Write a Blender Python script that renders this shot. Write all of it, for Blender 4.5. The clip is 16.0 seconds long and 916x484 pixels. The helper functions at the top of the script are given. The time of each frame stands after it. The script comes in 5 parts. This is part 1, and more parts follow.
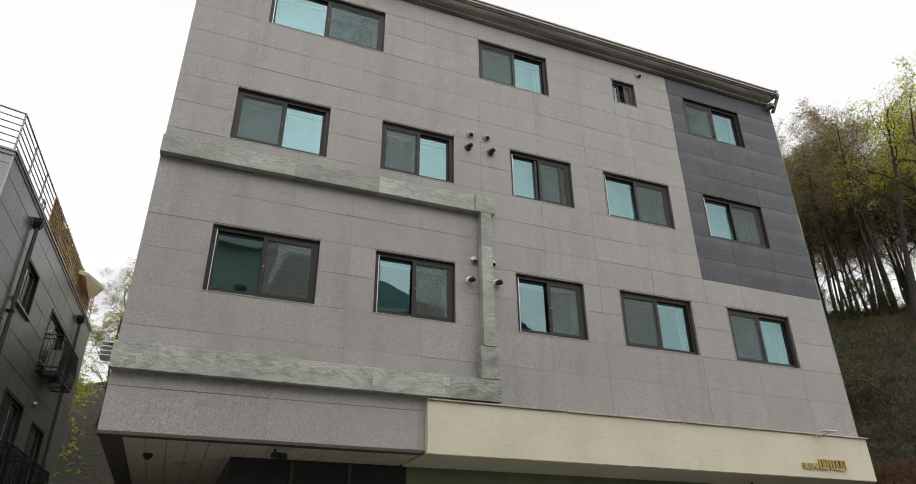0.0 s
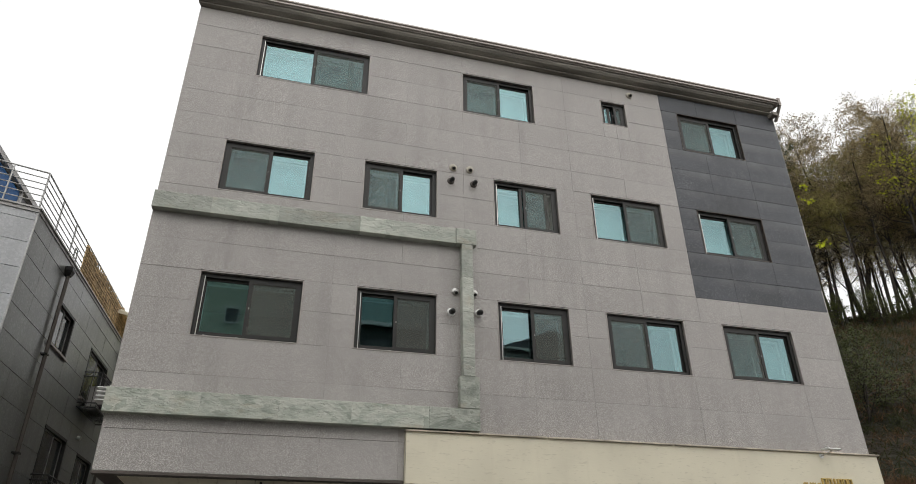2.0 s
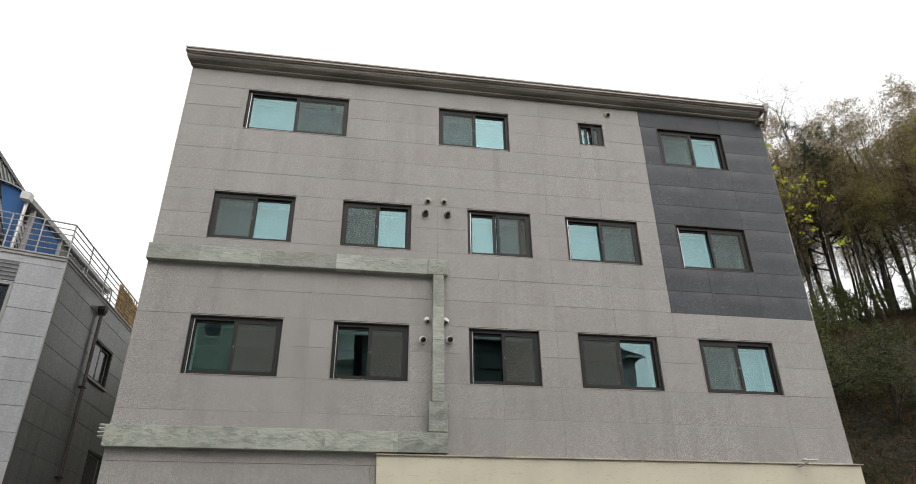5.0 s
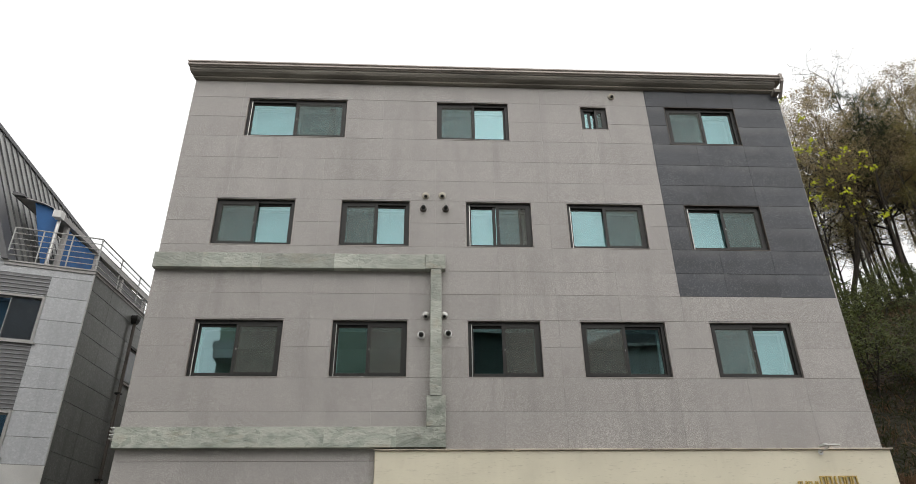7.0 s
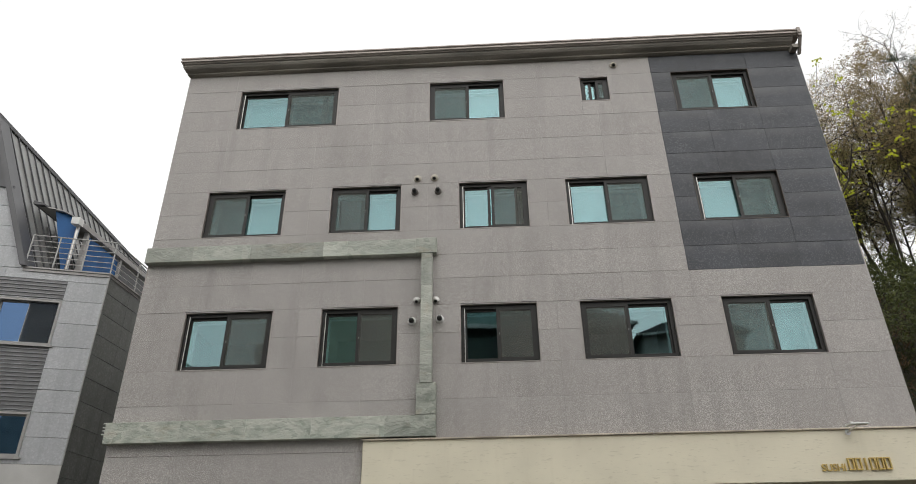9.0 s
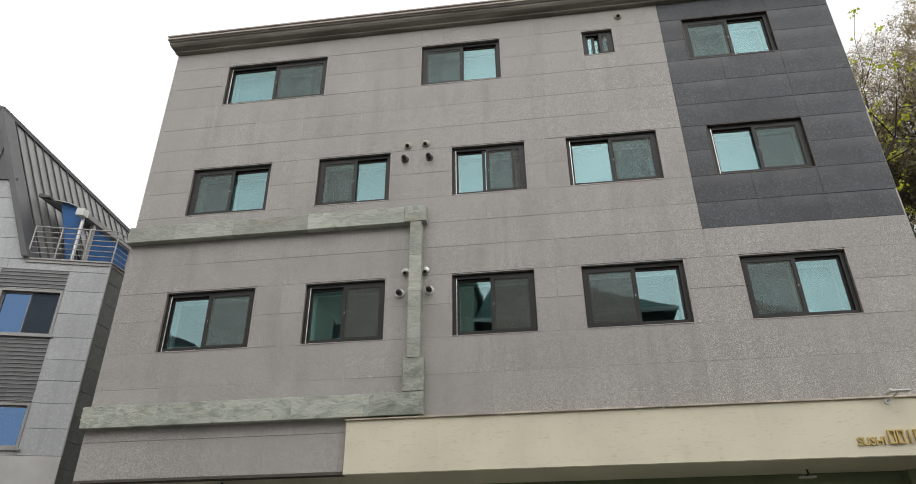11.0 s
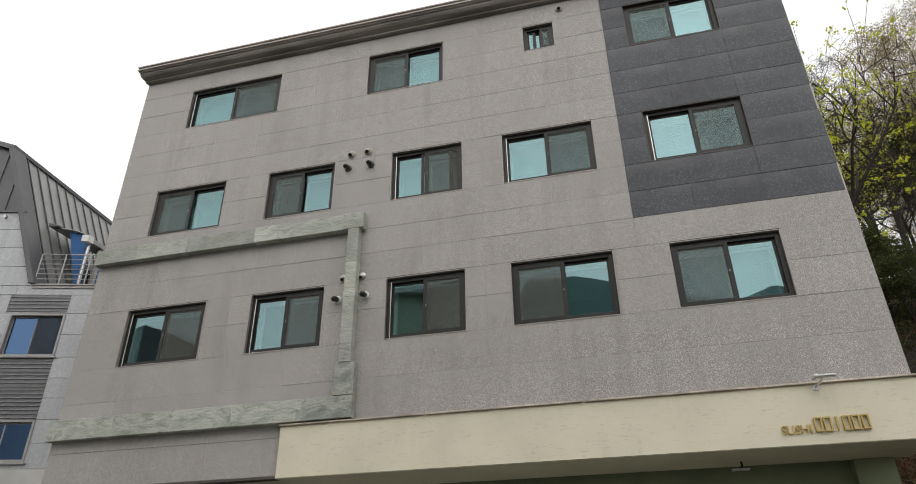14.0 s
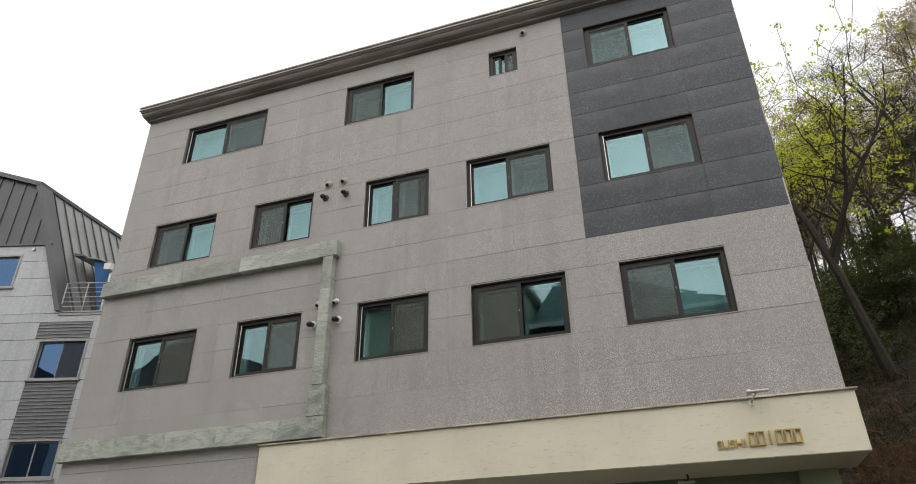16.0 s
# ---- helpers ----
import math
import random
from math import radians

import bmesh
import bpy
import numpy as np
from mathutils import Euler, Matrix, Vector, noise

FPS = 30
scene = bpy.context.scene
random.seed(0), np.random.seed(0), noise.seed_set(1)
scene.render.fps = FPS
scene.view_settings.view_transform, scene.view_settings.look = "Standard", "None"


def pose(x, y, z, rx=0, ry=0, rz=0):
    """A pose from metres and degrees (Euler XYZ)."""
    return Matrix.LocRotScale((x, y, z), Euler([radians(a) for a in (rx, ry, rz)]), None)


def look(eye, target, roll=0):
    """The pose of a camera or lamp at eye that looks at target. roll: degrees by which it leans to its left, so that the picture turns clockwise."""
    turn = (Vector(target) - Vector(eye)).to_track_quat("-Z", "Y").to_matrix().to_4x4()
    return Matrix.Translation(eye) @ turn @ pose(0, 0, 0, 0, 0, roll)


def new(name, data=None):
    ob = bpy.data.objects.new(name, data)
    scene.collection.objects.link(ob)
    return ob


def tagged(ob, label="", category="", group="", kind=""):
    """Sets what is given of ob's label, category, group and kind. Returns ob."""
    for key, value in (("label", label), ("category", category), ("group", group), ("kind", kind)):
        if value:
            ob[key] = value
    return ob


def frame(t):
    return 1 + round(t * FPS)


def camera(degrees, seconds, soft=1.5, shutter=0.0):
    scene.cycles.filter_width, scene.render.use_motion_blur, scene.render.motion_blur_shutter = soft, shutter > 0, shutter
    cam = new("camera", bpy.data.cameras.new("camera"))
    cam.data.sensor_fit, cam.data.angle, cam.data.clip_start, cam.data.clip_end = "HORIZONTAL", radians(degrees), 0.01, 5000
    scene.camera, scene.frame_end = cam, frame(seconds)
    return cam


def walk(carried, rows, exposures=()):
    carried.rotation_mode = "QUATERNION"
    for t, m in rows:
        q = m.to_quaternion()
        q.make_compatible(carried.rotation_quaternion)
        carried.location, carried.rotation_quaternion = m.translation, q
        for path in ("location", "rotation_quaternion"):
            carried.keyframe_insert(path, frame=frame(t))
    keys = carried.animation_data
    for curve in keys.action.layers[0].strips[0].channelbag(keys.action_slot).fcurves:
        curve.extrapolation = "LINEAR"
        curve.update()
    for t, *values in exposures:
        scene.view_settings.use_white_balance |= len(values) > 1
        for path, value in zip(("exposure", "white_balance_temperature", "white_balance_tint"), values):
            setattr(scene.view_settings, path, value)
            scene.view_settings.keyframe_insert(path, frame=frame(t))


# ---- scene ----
cam = camera(68.0, 16.0, soft=0.88)
PATH = [
    (0, (-0.099, -0.182, 1.555), (0.567, 1.468, 2.469), -0.5),
    (0.5, (0.278, -0.407, 1.581), (0.903, 1.252, 2.508), -0.6),
    (1, (0.648, -0.652, 1.628), (1.224, 1.021, 2.56), -0.6),
    (1.5, (0.972, -0.869, 1.671), (1.495, 0.819, 2.608), -0.6),
    (2, (1.223, -1.213, 1.7), (1.709, 0.481, 2.647), -0.6),
    (2.5, (1.467, -1.547, 1.742), (1.927, 0.153, 2.69), -0.6),
    (3, (1.739, -1.864, 1.785), (2.183, -0.16, 2.734), -0.6),
    (3.2, (1.846, -2.006, 1.807), (2.287, -0.302, 2.757), -0.6),
    (5.3, (3.193, -2.687, 1.875), (3.445, -0.941, 2.819), -0.6),
    (5.5, (3.321, -2.718, 1.878), (3.551, -0.968, 2.819), -0.6),
    (6, (3.659, -2.71, 1.87), (3.847, -0.956, 2.811), -0.7),
    (6.5, (4.085, -2.73, 1.855), (4.233, -0.972, 2.797), -0.7),
    (7, (4.434, -2.678, 1.825), (4.534, -0.916, 2.766), -0.8),
    (7.5, (4.807, -2.539, 1.818), (4.853, -0.775, 2.761), -0.8),
    (8, (5.201, -2.403, 1.765), (5.209, -0.641, 2.711), -0.8),
    (8.5, (5.546, -2.234, 1.726), (5.502, -0.473, 2.673), -0.9),
    (9, (5.91, -1.993, 1.711), (5.827, -0.233, 2.658), -0.8),
    (11.5, (7.213, -0.497, 1.48), (6.973, 1.242, 2.438), -0.7),
    (12, (7.628, -0.352, 1.411), (7.373, 1.381, 2.376), -0.8),
    (12.5, (8.061, -0.242, 1.41), (7.76, 1.482, 2.377), -0.8),
    (13, (8.48, -0.173, 1.439), (8.136, 1.543, 2.408), -0.8),
    (13.5, (8.951, -0.252, 1.452), (8.57, 1.455, 2.423), -0.8),
    (14, (9.385, -0.3, 1.44), (8.964, 1.398, 2.409), -0.8),
    (14.5, (9.834, -0.323, 1.484), (9.376, 1.366, 2.453), -0.8),
    (15, (10.29, -0.46, 1.502), (9.802, 1.219, 2.473), -0.8),
    (15.5, (10.725, -0.497, 1.515), (10.196, 1.173, 2.479), -0.8),
    (16, (11.152, -0.572, 1.55), (10.593, 1.087, 2.518), -0.8),
]
EXPOSURES = [(0, -0.12), (2, -0.02), (3, 0.04), (5.5, 0.04), (7, 0.06), (8, 0.0), (9, -0.02), (11.5, 0.03), (12.5, -0.10), (13.5, -0.14), (14.5, 0.06), (15.5, 0.0), (16, -0.02)]
walk(cam, [(t, look(eye, target, roll)) for t, eye, target, roll in PATH], EXPOSURES)

# ---------------------------------------------------------------- light
world = bpy.data.worlds.new("overcast")
scene.world = world
world.use_nodes = True
wn, wl = world.node_tree.nodes, world.node_tree.links
wn.clear()
sky = wn.new("ShaderNodeTexSky")
sky.sky_type, sky.sun_disc = "NISHITA", False
sky.sun_elevation, sky.sun_rotation = radians(43), radians(170)
sky.dust_density, sky.air_density = 6.0, 1.0
pale = wn.new("ShaderNodeHueSaturation")
pale.inputs["Saturation"].default_value = 0.15
wl.new(sky.outputs[0], pale.inputs["Color"])
thin = wn.new("ShaderNodeVectorMath")
thin.operation = "MULTIPLY_ADD"
thin.inputs[1].default_value = (0.22, 0.22, 0.22)
thin.inputs[2].default_value = (10.2, 10.2, 10.15)
wl.new(pale.outputs[0], thin.inputs[0])
veil = wn.new("ShaderNodeBackground")
veil.inputs["Strength"].default_value = 0.1
wl.new(thin.outputs[0], veil.inputs["Color"])
wout = wn.new("ShaderNodeOutputWorld")
wl.new(veil.outputs[0], wout.inputs["Surface"])
sun = new("sun", bpy.data.lights.new("sun", "SUN"))
sun.data.energy, sun.data.angle, sun.data.color = 1.0, radians(110), (1.0, 0.96, 0.9)
sun.matrix_world = look((3, -16, 15), (0, 0, 0))


# ---------------------------------------------------------------- materials
def shader(name, rough=0.6, metal=0.0):
    m = bpy.data.materials.new(name)
    m.use_nodes = True
    nt = m.node_tree
    b = nt.nodes["Principled BSDF"]
    b.inputs["Roughness"].default_value, b.inputs["Metallic"].default_value = rough, metal
    return m, nt, b


def noise_fac(nt, scale, detail=3.0, stretch=(1, 1, 1), lo=0.35, hi=0.65, kind="noise"):
    g = nt.nodes.new("ShaderNodeNewGeometry")
    mp = nt.nodes.new("ShaderNodeMapping")
    mp.inputs["Scale"].default_value = stretch
    nt.links.new(g.outputs["Position"], mp.inputs["Vector"])
    if kind == "noise":
        t = nt.nodes.new("ShaderNodeTexNoise")
        t.inputs["Detail"].default_value = detail
        out = t.outputs["Fac"]
    else:
        t = nt.nodes.new("ShaderNodeTexVoronoi")
        out = t.outputs["Color"]
    t.inputs["Scale"].default_value = scale
    nt.links.new(mp.outputs[0], t.inputs["Vector"])
    r = nt.nodes.new("ShaderNodeMapRange")
    r.inputs["From Min"].default_value, r.inputs["From Max"].default_value = lo, hi
    nt.links.new(out, r.inputs["Value"])
    return r.outputs["Result"]


def mix(nt, fac, a, b, mode="MIX"):
    n = nt.nodes.new("ShaderNodeMix")
    n.data_type, n.blend_type = "RGBA", mode
    if isinstance(fac, (int, float)):
        n.inputs[0].default_value = fac
    else:
        nt.links.new(fac, n.inputs[0])
    for s, v in ((6, a), (7, b)):
        if isinstance(v, tuple):
            n.inputs[s].default_value = (*v, 1)
        else:
            nt.links.new(v, n.inputs[s])
    return n.outputs[2]


def scaled(nt, v, k):
    n = nt.nodes.new("ShaderNodeMath")
    n.operation = "MULTIPLY"
    nt.links.new(v, n.inputs[0])
    n.inputs[1].default_value = k
    return n.outputs[0]


def bump(nt, b, v, strength, dist=0.01):
    n = nt.nodes.new("ShaderNodeBump")
    n.inputs["Strength"].default_value, n.inputs["Distance"].default_value = strength, dist
    nt.links.new(v, n.inputs["Height"])
    nt.links.new(n.outputs[0], b.inputs["Normal"])


def piece_tint(nt, col, amount):
    o = nt.nodes.new("ShaderNodeObjectInfo")
    r = nt.nodes.new("ShaderNodeMapRange")
    r.inputs["To Min"].default_value, r.inputs["To Max"].default_value = 1 - amount, 1 + amount
    nt.links.new(o.outputs["Random"], r.inputs["Value"])
    n = nt.nodes.new("ShaderNodeVectorMath")
    n.operation = "SCALE"
    nt.links.new(col, n.inputs[0])
    nt.links.new(r.outputs[0], n.inputs["Scale"])
    return n.outputs[0]


def granite(name, base, dark, light, rough, tint=0.05, stain=0.25, fleck=70, dust=0.0, bloom=0.0, coarse=0.0, streak=1.8):
    m, nt, b = shader(name, rough)
    c = mix(nt, noise_fac(nt, fleck, 1, lo=0.3, hi=0.62, kind="cell"), dark, base)
    c = mix(nt, noise_fac(nt, fleck * 0.8, 1, lo=0.66, hi=0.78, kind="cell"), c, light)
    c = mix(nt, scaled(nt, noise_fac(nt, fleck * 0.85, 2, (1, 1, 0.8), 0.55, 0.68), coarse), c, light)
    c = mix(nt, scaled(nt, noise_fac(nt, fleck * 0.75, 2, (1.2, 1, 1), 0.55, 0.70), coarse), c, dark)
    c = mix(nt, scaled(nt, noise_fac(nt, 0.8, 6, lo=0.42, hi=0.72), stain), c, tuple(v * 0.72 for v in base))
    c = mix(nt, scaled(nt, noise_fac(nt, 1.6, 5, (2.5, 2.5, 0.22), 0.5, 0.75), stain * streak), c, tuple(v * 0.66 for v in base))
    if dust:
        c = mix(nt, scaled(nt, noise_fac(nt, 1.1, 7, (1, 1, 1.8), 0.45, 0.7), dust), c, tuple(min(1, v * 1.9) for v in base))
    if bloom:
        # pale lime bloom washed out of the joint over each slab
        co = nt.nodes.new("ShaderNodeTexCoord")
        sp = nt.nodes.new("ShaderNodeSeparateXYZ")
        nt.links.new(co.outputs["Generated"], sp.inputs[0])
        up = nt.nodes.new("ShaderNodeMapRange")
        up.inputs["From Min"].default_value, up.inputs["From Max"].default_value, up.inputs["To Max"].default_value = 0.5, 1.0, bloom
        nt.links.new(sp.outputs["Z"], up.inputs["Value"])
        mul = nt.nodes.new("ShaderNodeMath")
        mul.operation = "MULTIPLY"
        nt.links.new(up.outputs[0], mul.inputs[0])
        nt.links.new(noise_fac(nt, 1.4, 5, (1, 1, 0.6), 0.35, 0.65), mul.inputs[1])
        c = mix(nt, mul.outputs[0], c, tuple(v * 0.8 + 0.07 for v in base))
    c = piece_tint(nt, c, tint)
    nt.links.new(c, b.inputs["Base Color"])
    bump(nt, b, noise_fac(nt, fleck, 2), 0.12, 0.004)
    return m


def plain(name, base, rough=0.5, metal=0.0, var=0.15, scale=6.0, fine=60.0, bumpy=0.05, stretch=(1, 1, 1), tint=0.0):
    m, nt, b = shader(name, rough, metal)
    c = mix(nt, noise_fac(nt, scale, 4, stretch), tuple(v * (1 - var) for v in base), tuple(min(1, v * (1 + var * 0.5)) for v in base))
    c = mix(nt, scaled(nt, noise_fac(nt, fine, 2), 0.35), c, tuple(v * (1 - var) for v in base))
    if tint:
        c = piece_tint(nt, c, tint)
    nt.links.new(c, b.inputs["Base Color"])
    if bumpy:
        bump(nt, b, noise_fac(nt, fine, 2, stretch), bumpy, 0.005)
    return m


GRANITE = granite("grey_granite", (0.39, 0.366, 0.347), (0.245, 0.225, 0.212), (0.60, 0.575, 0.55), 0.55, 0.035, 0.26, 125, 0.0, 0.5, 0.65, 1.5)
DARK_GRANITE = granite("charcoal_granite", (0.046, 0.050, 0.061), (0.034, 0.037, 0.046), (0.095, 0.10, 0.11), 0.5, 0.1, 0.55, 60, 0.25, 1.0, 0.25, 1.0)
JOINT_DARK = plain("dark_joint_filler", (0.014, 0.014, 0.016), 0.9)
NB_STONE = granite("pale_cladding", (0.475, 0.486, 0.503), (0.43, 0.44, 0.456), (0.52, 0.53, 0.547), 0.4, 0.05, 0.3, 30)
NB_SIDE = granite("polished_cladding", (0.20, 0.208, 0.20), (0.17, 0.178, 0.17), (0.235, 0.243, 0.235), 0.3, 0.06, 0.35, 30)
SEALANT = plain("grey_sealant", (0.325, 0.30, 0.282), 0.8)
JOINT = plain("joint_filler", (0.36, 0.335, 0.315), 0.9)
FRAME = plain("brown_aluminium", (0.0105, 0.0098, 0.0082), 0.5, 0.0, 0.2, bumpy=0)
TRIM = plain("taupe_metal_trim", (0.38, 0.345, 0.325), 0.4, 0.3, 0.15, bumpy=0)
GUTTER = plain("taupe_gutter", (0.34, 0.30, 0.27), 0.42, 0.2, 0.2, 2.0)
CROWN = plain("stained_crown", (0.29, 0.265, 0.23), 0.75, 0, 0.45, 1.4, 30, 0.2, (0.5, 3, 3))
STEEL = plain("steel", (0.55, 0.54, 0.52), 0.3, 0.9, 0.15)
BLACK = plain("black_plastic", (0.02, 0.02, 0.02), 0.45)
WHITE = plain("white_plastic", (0.72, 0.72, 0.70), 0.45, 0, 0.08)
CREAM_CAP = plain("beige_plastic", (0.5, 0.46, 0.38), 0.5)
CURTAIN = plain("taupe_curtain", (0.30, 0.265, 0.235), 0.9, 0, 0.2, 12, 60, 0.1)
INNER = plain("inner_white_frame", (0.7, 0.7, 0.68), 0.5, 0, 0.05)
COPING = plain("beige_coping", (0.60, 0.53, 0.43), 0.5, 0.0, 0.5, 2.5, 30, 0.1, (1, 4, 4))
ROOM = plain("room_plaster", (0.42, 0.40, 0.36), 0.9)
GREENWALL = plain("olive_paint", (0.22, 0.26, 0.15), 0.7, 0, 0.2, 1.2, 40, 0.1)
GREYRENDER = plain("pale_green_render", (0.55, 0.62, 0.50), 0.8, 0, 0.2, 1.2, 40, 0.1)
TEALWALL = plain("dark_green_render", (0.10, 0.13, 0.115), 0.75, 0, 0.25, 1.2, 40, 0.1)
TEALROOF = plain("teal_sheet_roof", (0.10, 0.20, 0.19), 0.45, 0.1, 0.2, 1.0, 20, 0.05)
DARKWALL = plain("dark_shopfront", (0.025, 0.028, 0.027), 0.35)
SOFFIT = plain("ceiling_strips", (0.72, 0.66, 0.52), 0.55, 0, 0.12, 2)
BROWN = plain("brown_trim", (0.09, 0.075, 0.065), 0.5)
ROOFMETAL = plain("standing_seam_metal", (0.30, 0.30, 0.293), 0.42, 0.25, 0.15, 1.0, 20, 0.03)
ROOFDARK = plain("dark_seam_metal", (0.10, 0.10, 0.105), 0.42, 0.25, 0.15, 1.0, 20, 0.03)
LOUVRE = plain("louvre_metal", (0.16, 0.16, 0.165), 0.45, 0.3, 0.15)
SLAT = plain("pale_slat_metal", (0.26, 0.26, 0.27), 0.4, 0.2, 0.15)
RAIL = plain("galvanised_rail", (0.42, 0.42, 0.41), 0.4, 0.5, 0.15)
PLASTER = plain("white_plaster", (0.58, 0.57, 0.55), 0.85, 0, 0.12, 1.5, 40, 0.1)
NBFRAME = plain("grey_window_frame", (0.34, 0.33, 0.32), 0.4, 0.2, 0.1, bumpy=0)
BLUE = plain("blue_polycarbonate", (0.008, 0.10, 0.30), 0.6, 0, 0.25, 1.5, bumpy=0)
BAMBOO = plain("bamboo_screen", (0.58, 0.41, 0.21), 0.8, 0, 0.45, 9, 60, 0.2, tint=0.3)
GOLD = plain("brass_letters", (0.56, 0.41, 0.13), 0.4, 0.25, 0.15, bumpy=0)
ASPHALT = plain("asphalt", (0.055, 0.055, 0.055), 0.9, 0, 0.3, 2, 80, 0.3)
CONCRETE = plain("concrete_paving", (0.20, 0.193, 0.18), 0.9, 0, 0.2, 1.5, 60, 0.2)
BARK = plain("bark", (0.042, 0.034, 0.027), 0.9, 0, 0.4, 6, 40, 0.4, (4, 4, 0.8), tint=0.25)


def cream_stucco():
    m, nt, b = shader("cream_stucco", 0.85)
    base = (0.765, 0.71, 0.56)
    c = mix(nt, noise_fac(nt, 1.1, 5), base, tuple(v * 0.9 for v in base))
    c = mix(nt, scaled(nt, noise_fac(nt, 24, 4, (0.35, 1, 1.6), 0.60, 0.72), 0.4), c, (0.48, 0.43, 0.32))
    c = mix(nt, scaled(nt, noise_fac(nt, 2.0, 3, (2.2, 3, 0.4), 0.58, 0.8), 0.18), c, (0.44, 0.38, 0.27))
    nt.links.new(c, b.inputs["Base Color"])
    bump(nt, b, noise_fac(nt, 16, 4, (0.4, 1, 1.8), 0.3, 0.75), 0.1, 0.008)
    return m


def math_node(nt, op, a, b=None):
    n = nt.nodes.new("ShaderNodeMath")
    n.operation = op
    for i, v in enumerate((a, b)):
        if isinstance(v, (int, float)):
            n.inputs[i].default_value = v
        elif v is not None:
            nt.links.new(v, n.inputs[i])
    return n.outputs[0]


def ranged(nt, v, lo, hi, to_lo=0.0, to_hi=1.0):
    r = nt.nodes.new("ShaderNodeMapRange")
    for k, x in zip(("From Min", "From Max", "To Min", "To Max"), (lo, hi, to_lo, to_hi)):
        r.inputs[k].default_value = x
    nt.links.new(v, r.inputs["Value"])
    return r.outputs[0]


def green_slate(name, pale=0.0):
    """Riven slate: plates split off in steps, each step a tone of its own with a broken edge."""
    m, nt, b = shader(name, 0.6)
    g = nt.nodes.new("ShaderNodeNewGeometry")
    o = nt.nodes.new("ShaderNodeObjectInfo")
    mp = nt.nodes.new("ShaderNodeVectorMath")
    mp.operation = "MULTIPLY_ADD"
    mp.inputs[1].default_value = (17, 7, 11)
    nt.links.new(o.outputs["Random"], mp.inputs[0])
    nt.links.new(g.outputs["Position"], mp.inputs[2])
    rot = nt.nodes.new("ShaderNodeMapping")
    rot.inputs["Rotation"].default_value = (0.2, 0.6, 0.3)
    rot.inputs["Scale"].default_value = (1.0, 1.0, 1.9)
    nt.links.new(mp.outputs[0], rot.inputs["Vector"])

    def cloud(scale, detail, bend):
        t = nt.nodes.new("ShaderNodeTexNoise")
        t.inputs["Scale"].default_value, t.inputs["Detail"].default_value, t.inputs["Distortion"].default_value = scale, detail, bend
        nt.links.new(rot.outputs[0], t.inputs["Vector"])
        return t.outputs["Fac"]

    plate = cloud(1.3, 5.0, 1.4)
    level = math_node(nt, "MULTIPLY", plate, 10.0)
    step = math_node(nt, "FLOOR", level)
    edge = math_node(nt, "FRACT", level)
    tone = math_node(nt, "FRACT", math_node(nt, "MULTIPLY", step, 0.377))
    c = mix(nt, tone, (0.27, 0.297, 0.25), (0.44, 0.455, 0.40))
    c = mix(nt, ranged(nt, cloud(5.0, 6, 0.6), 0.44, 0.62, 0, 0.5), c, (0.46, 0.47, 0.42))
    c = mix(nt, ranged(nt, cloud(2.6, 4, 0.4), 0.50, 0.66, 0, 0.65 - pale), c, (0.165, 0.195, 0.16))
    c = mix(nt, ranged(nt, cloud(1.9, 3, 0.3), 0.57, 0.72, 0, 0.45), c, (0.36, 0.295, 0.20))
    c = mix(nt, ranged(nt, edge, 0.0, 0.09, 0.75, 0.0), c, (0.17, 0.18, 0.145))
    c = mix(nt, ranged(nt, edge, 0.8, 1.0, 0.0, 0.4), c, (0.55, 0.56, 0.50))
    if pale:
        c = mix(nt, pale, c, (0.52, 0.532, 0.48))
    c = piece_tint(nt, c, 0.2)
    nt.links.new(c, b.inputs["Base Color"])
    relief = math_node(nt, "ADD", math_node(nt, "MULTIPLY", step, 0.35), cloud(9.0, 5, 0.4))
    bump(nt, b, relief, 0.9, 0.02)
    return m


def glass(name, tint, see, gloss):
    m = bpy.data.materials.new(name)
    m.use_nodes = True
    nt = m.node_tree
    nt.nodes.clear()
    t = nt.nodes.new("ShaderNodeBsdfTransparent")
    t.inputs[0].default_value = (*see, 1)
    g = nt.nodes.new("ShaderNodeBsdfGlossy")
    g.inputs["Color"].default_value = (*tint, 1)
    g.inputs["Roughness"].default_value = 0.012
    wob = noise_fac(nt, 1.3, 1)
    bn = nt.nodes.new("ShaderNodeBump")
    bn.inputs["Strength"].default_value, bn.inputs["Distance"].default_value = 0.12, 0.006
    nt.links.new(wob, bn.inputs["Height"])
    nt.links.new(bn.outputs[0], g.inputs["Normal"])
    x = nt.nodes.new("ShaderNodeMixShader")
    x.inputs[0].default_value = gloss
    nt.links.new(t.outputs[0], x.inputs[1])
    nt.links.new(g.outputs[0], x.inputs[2])
    o = nt.nodes.new("ShaderNodeOutputMaterial")
    nt.links.new(x.outputs[0], o.inputs[0])
    return m


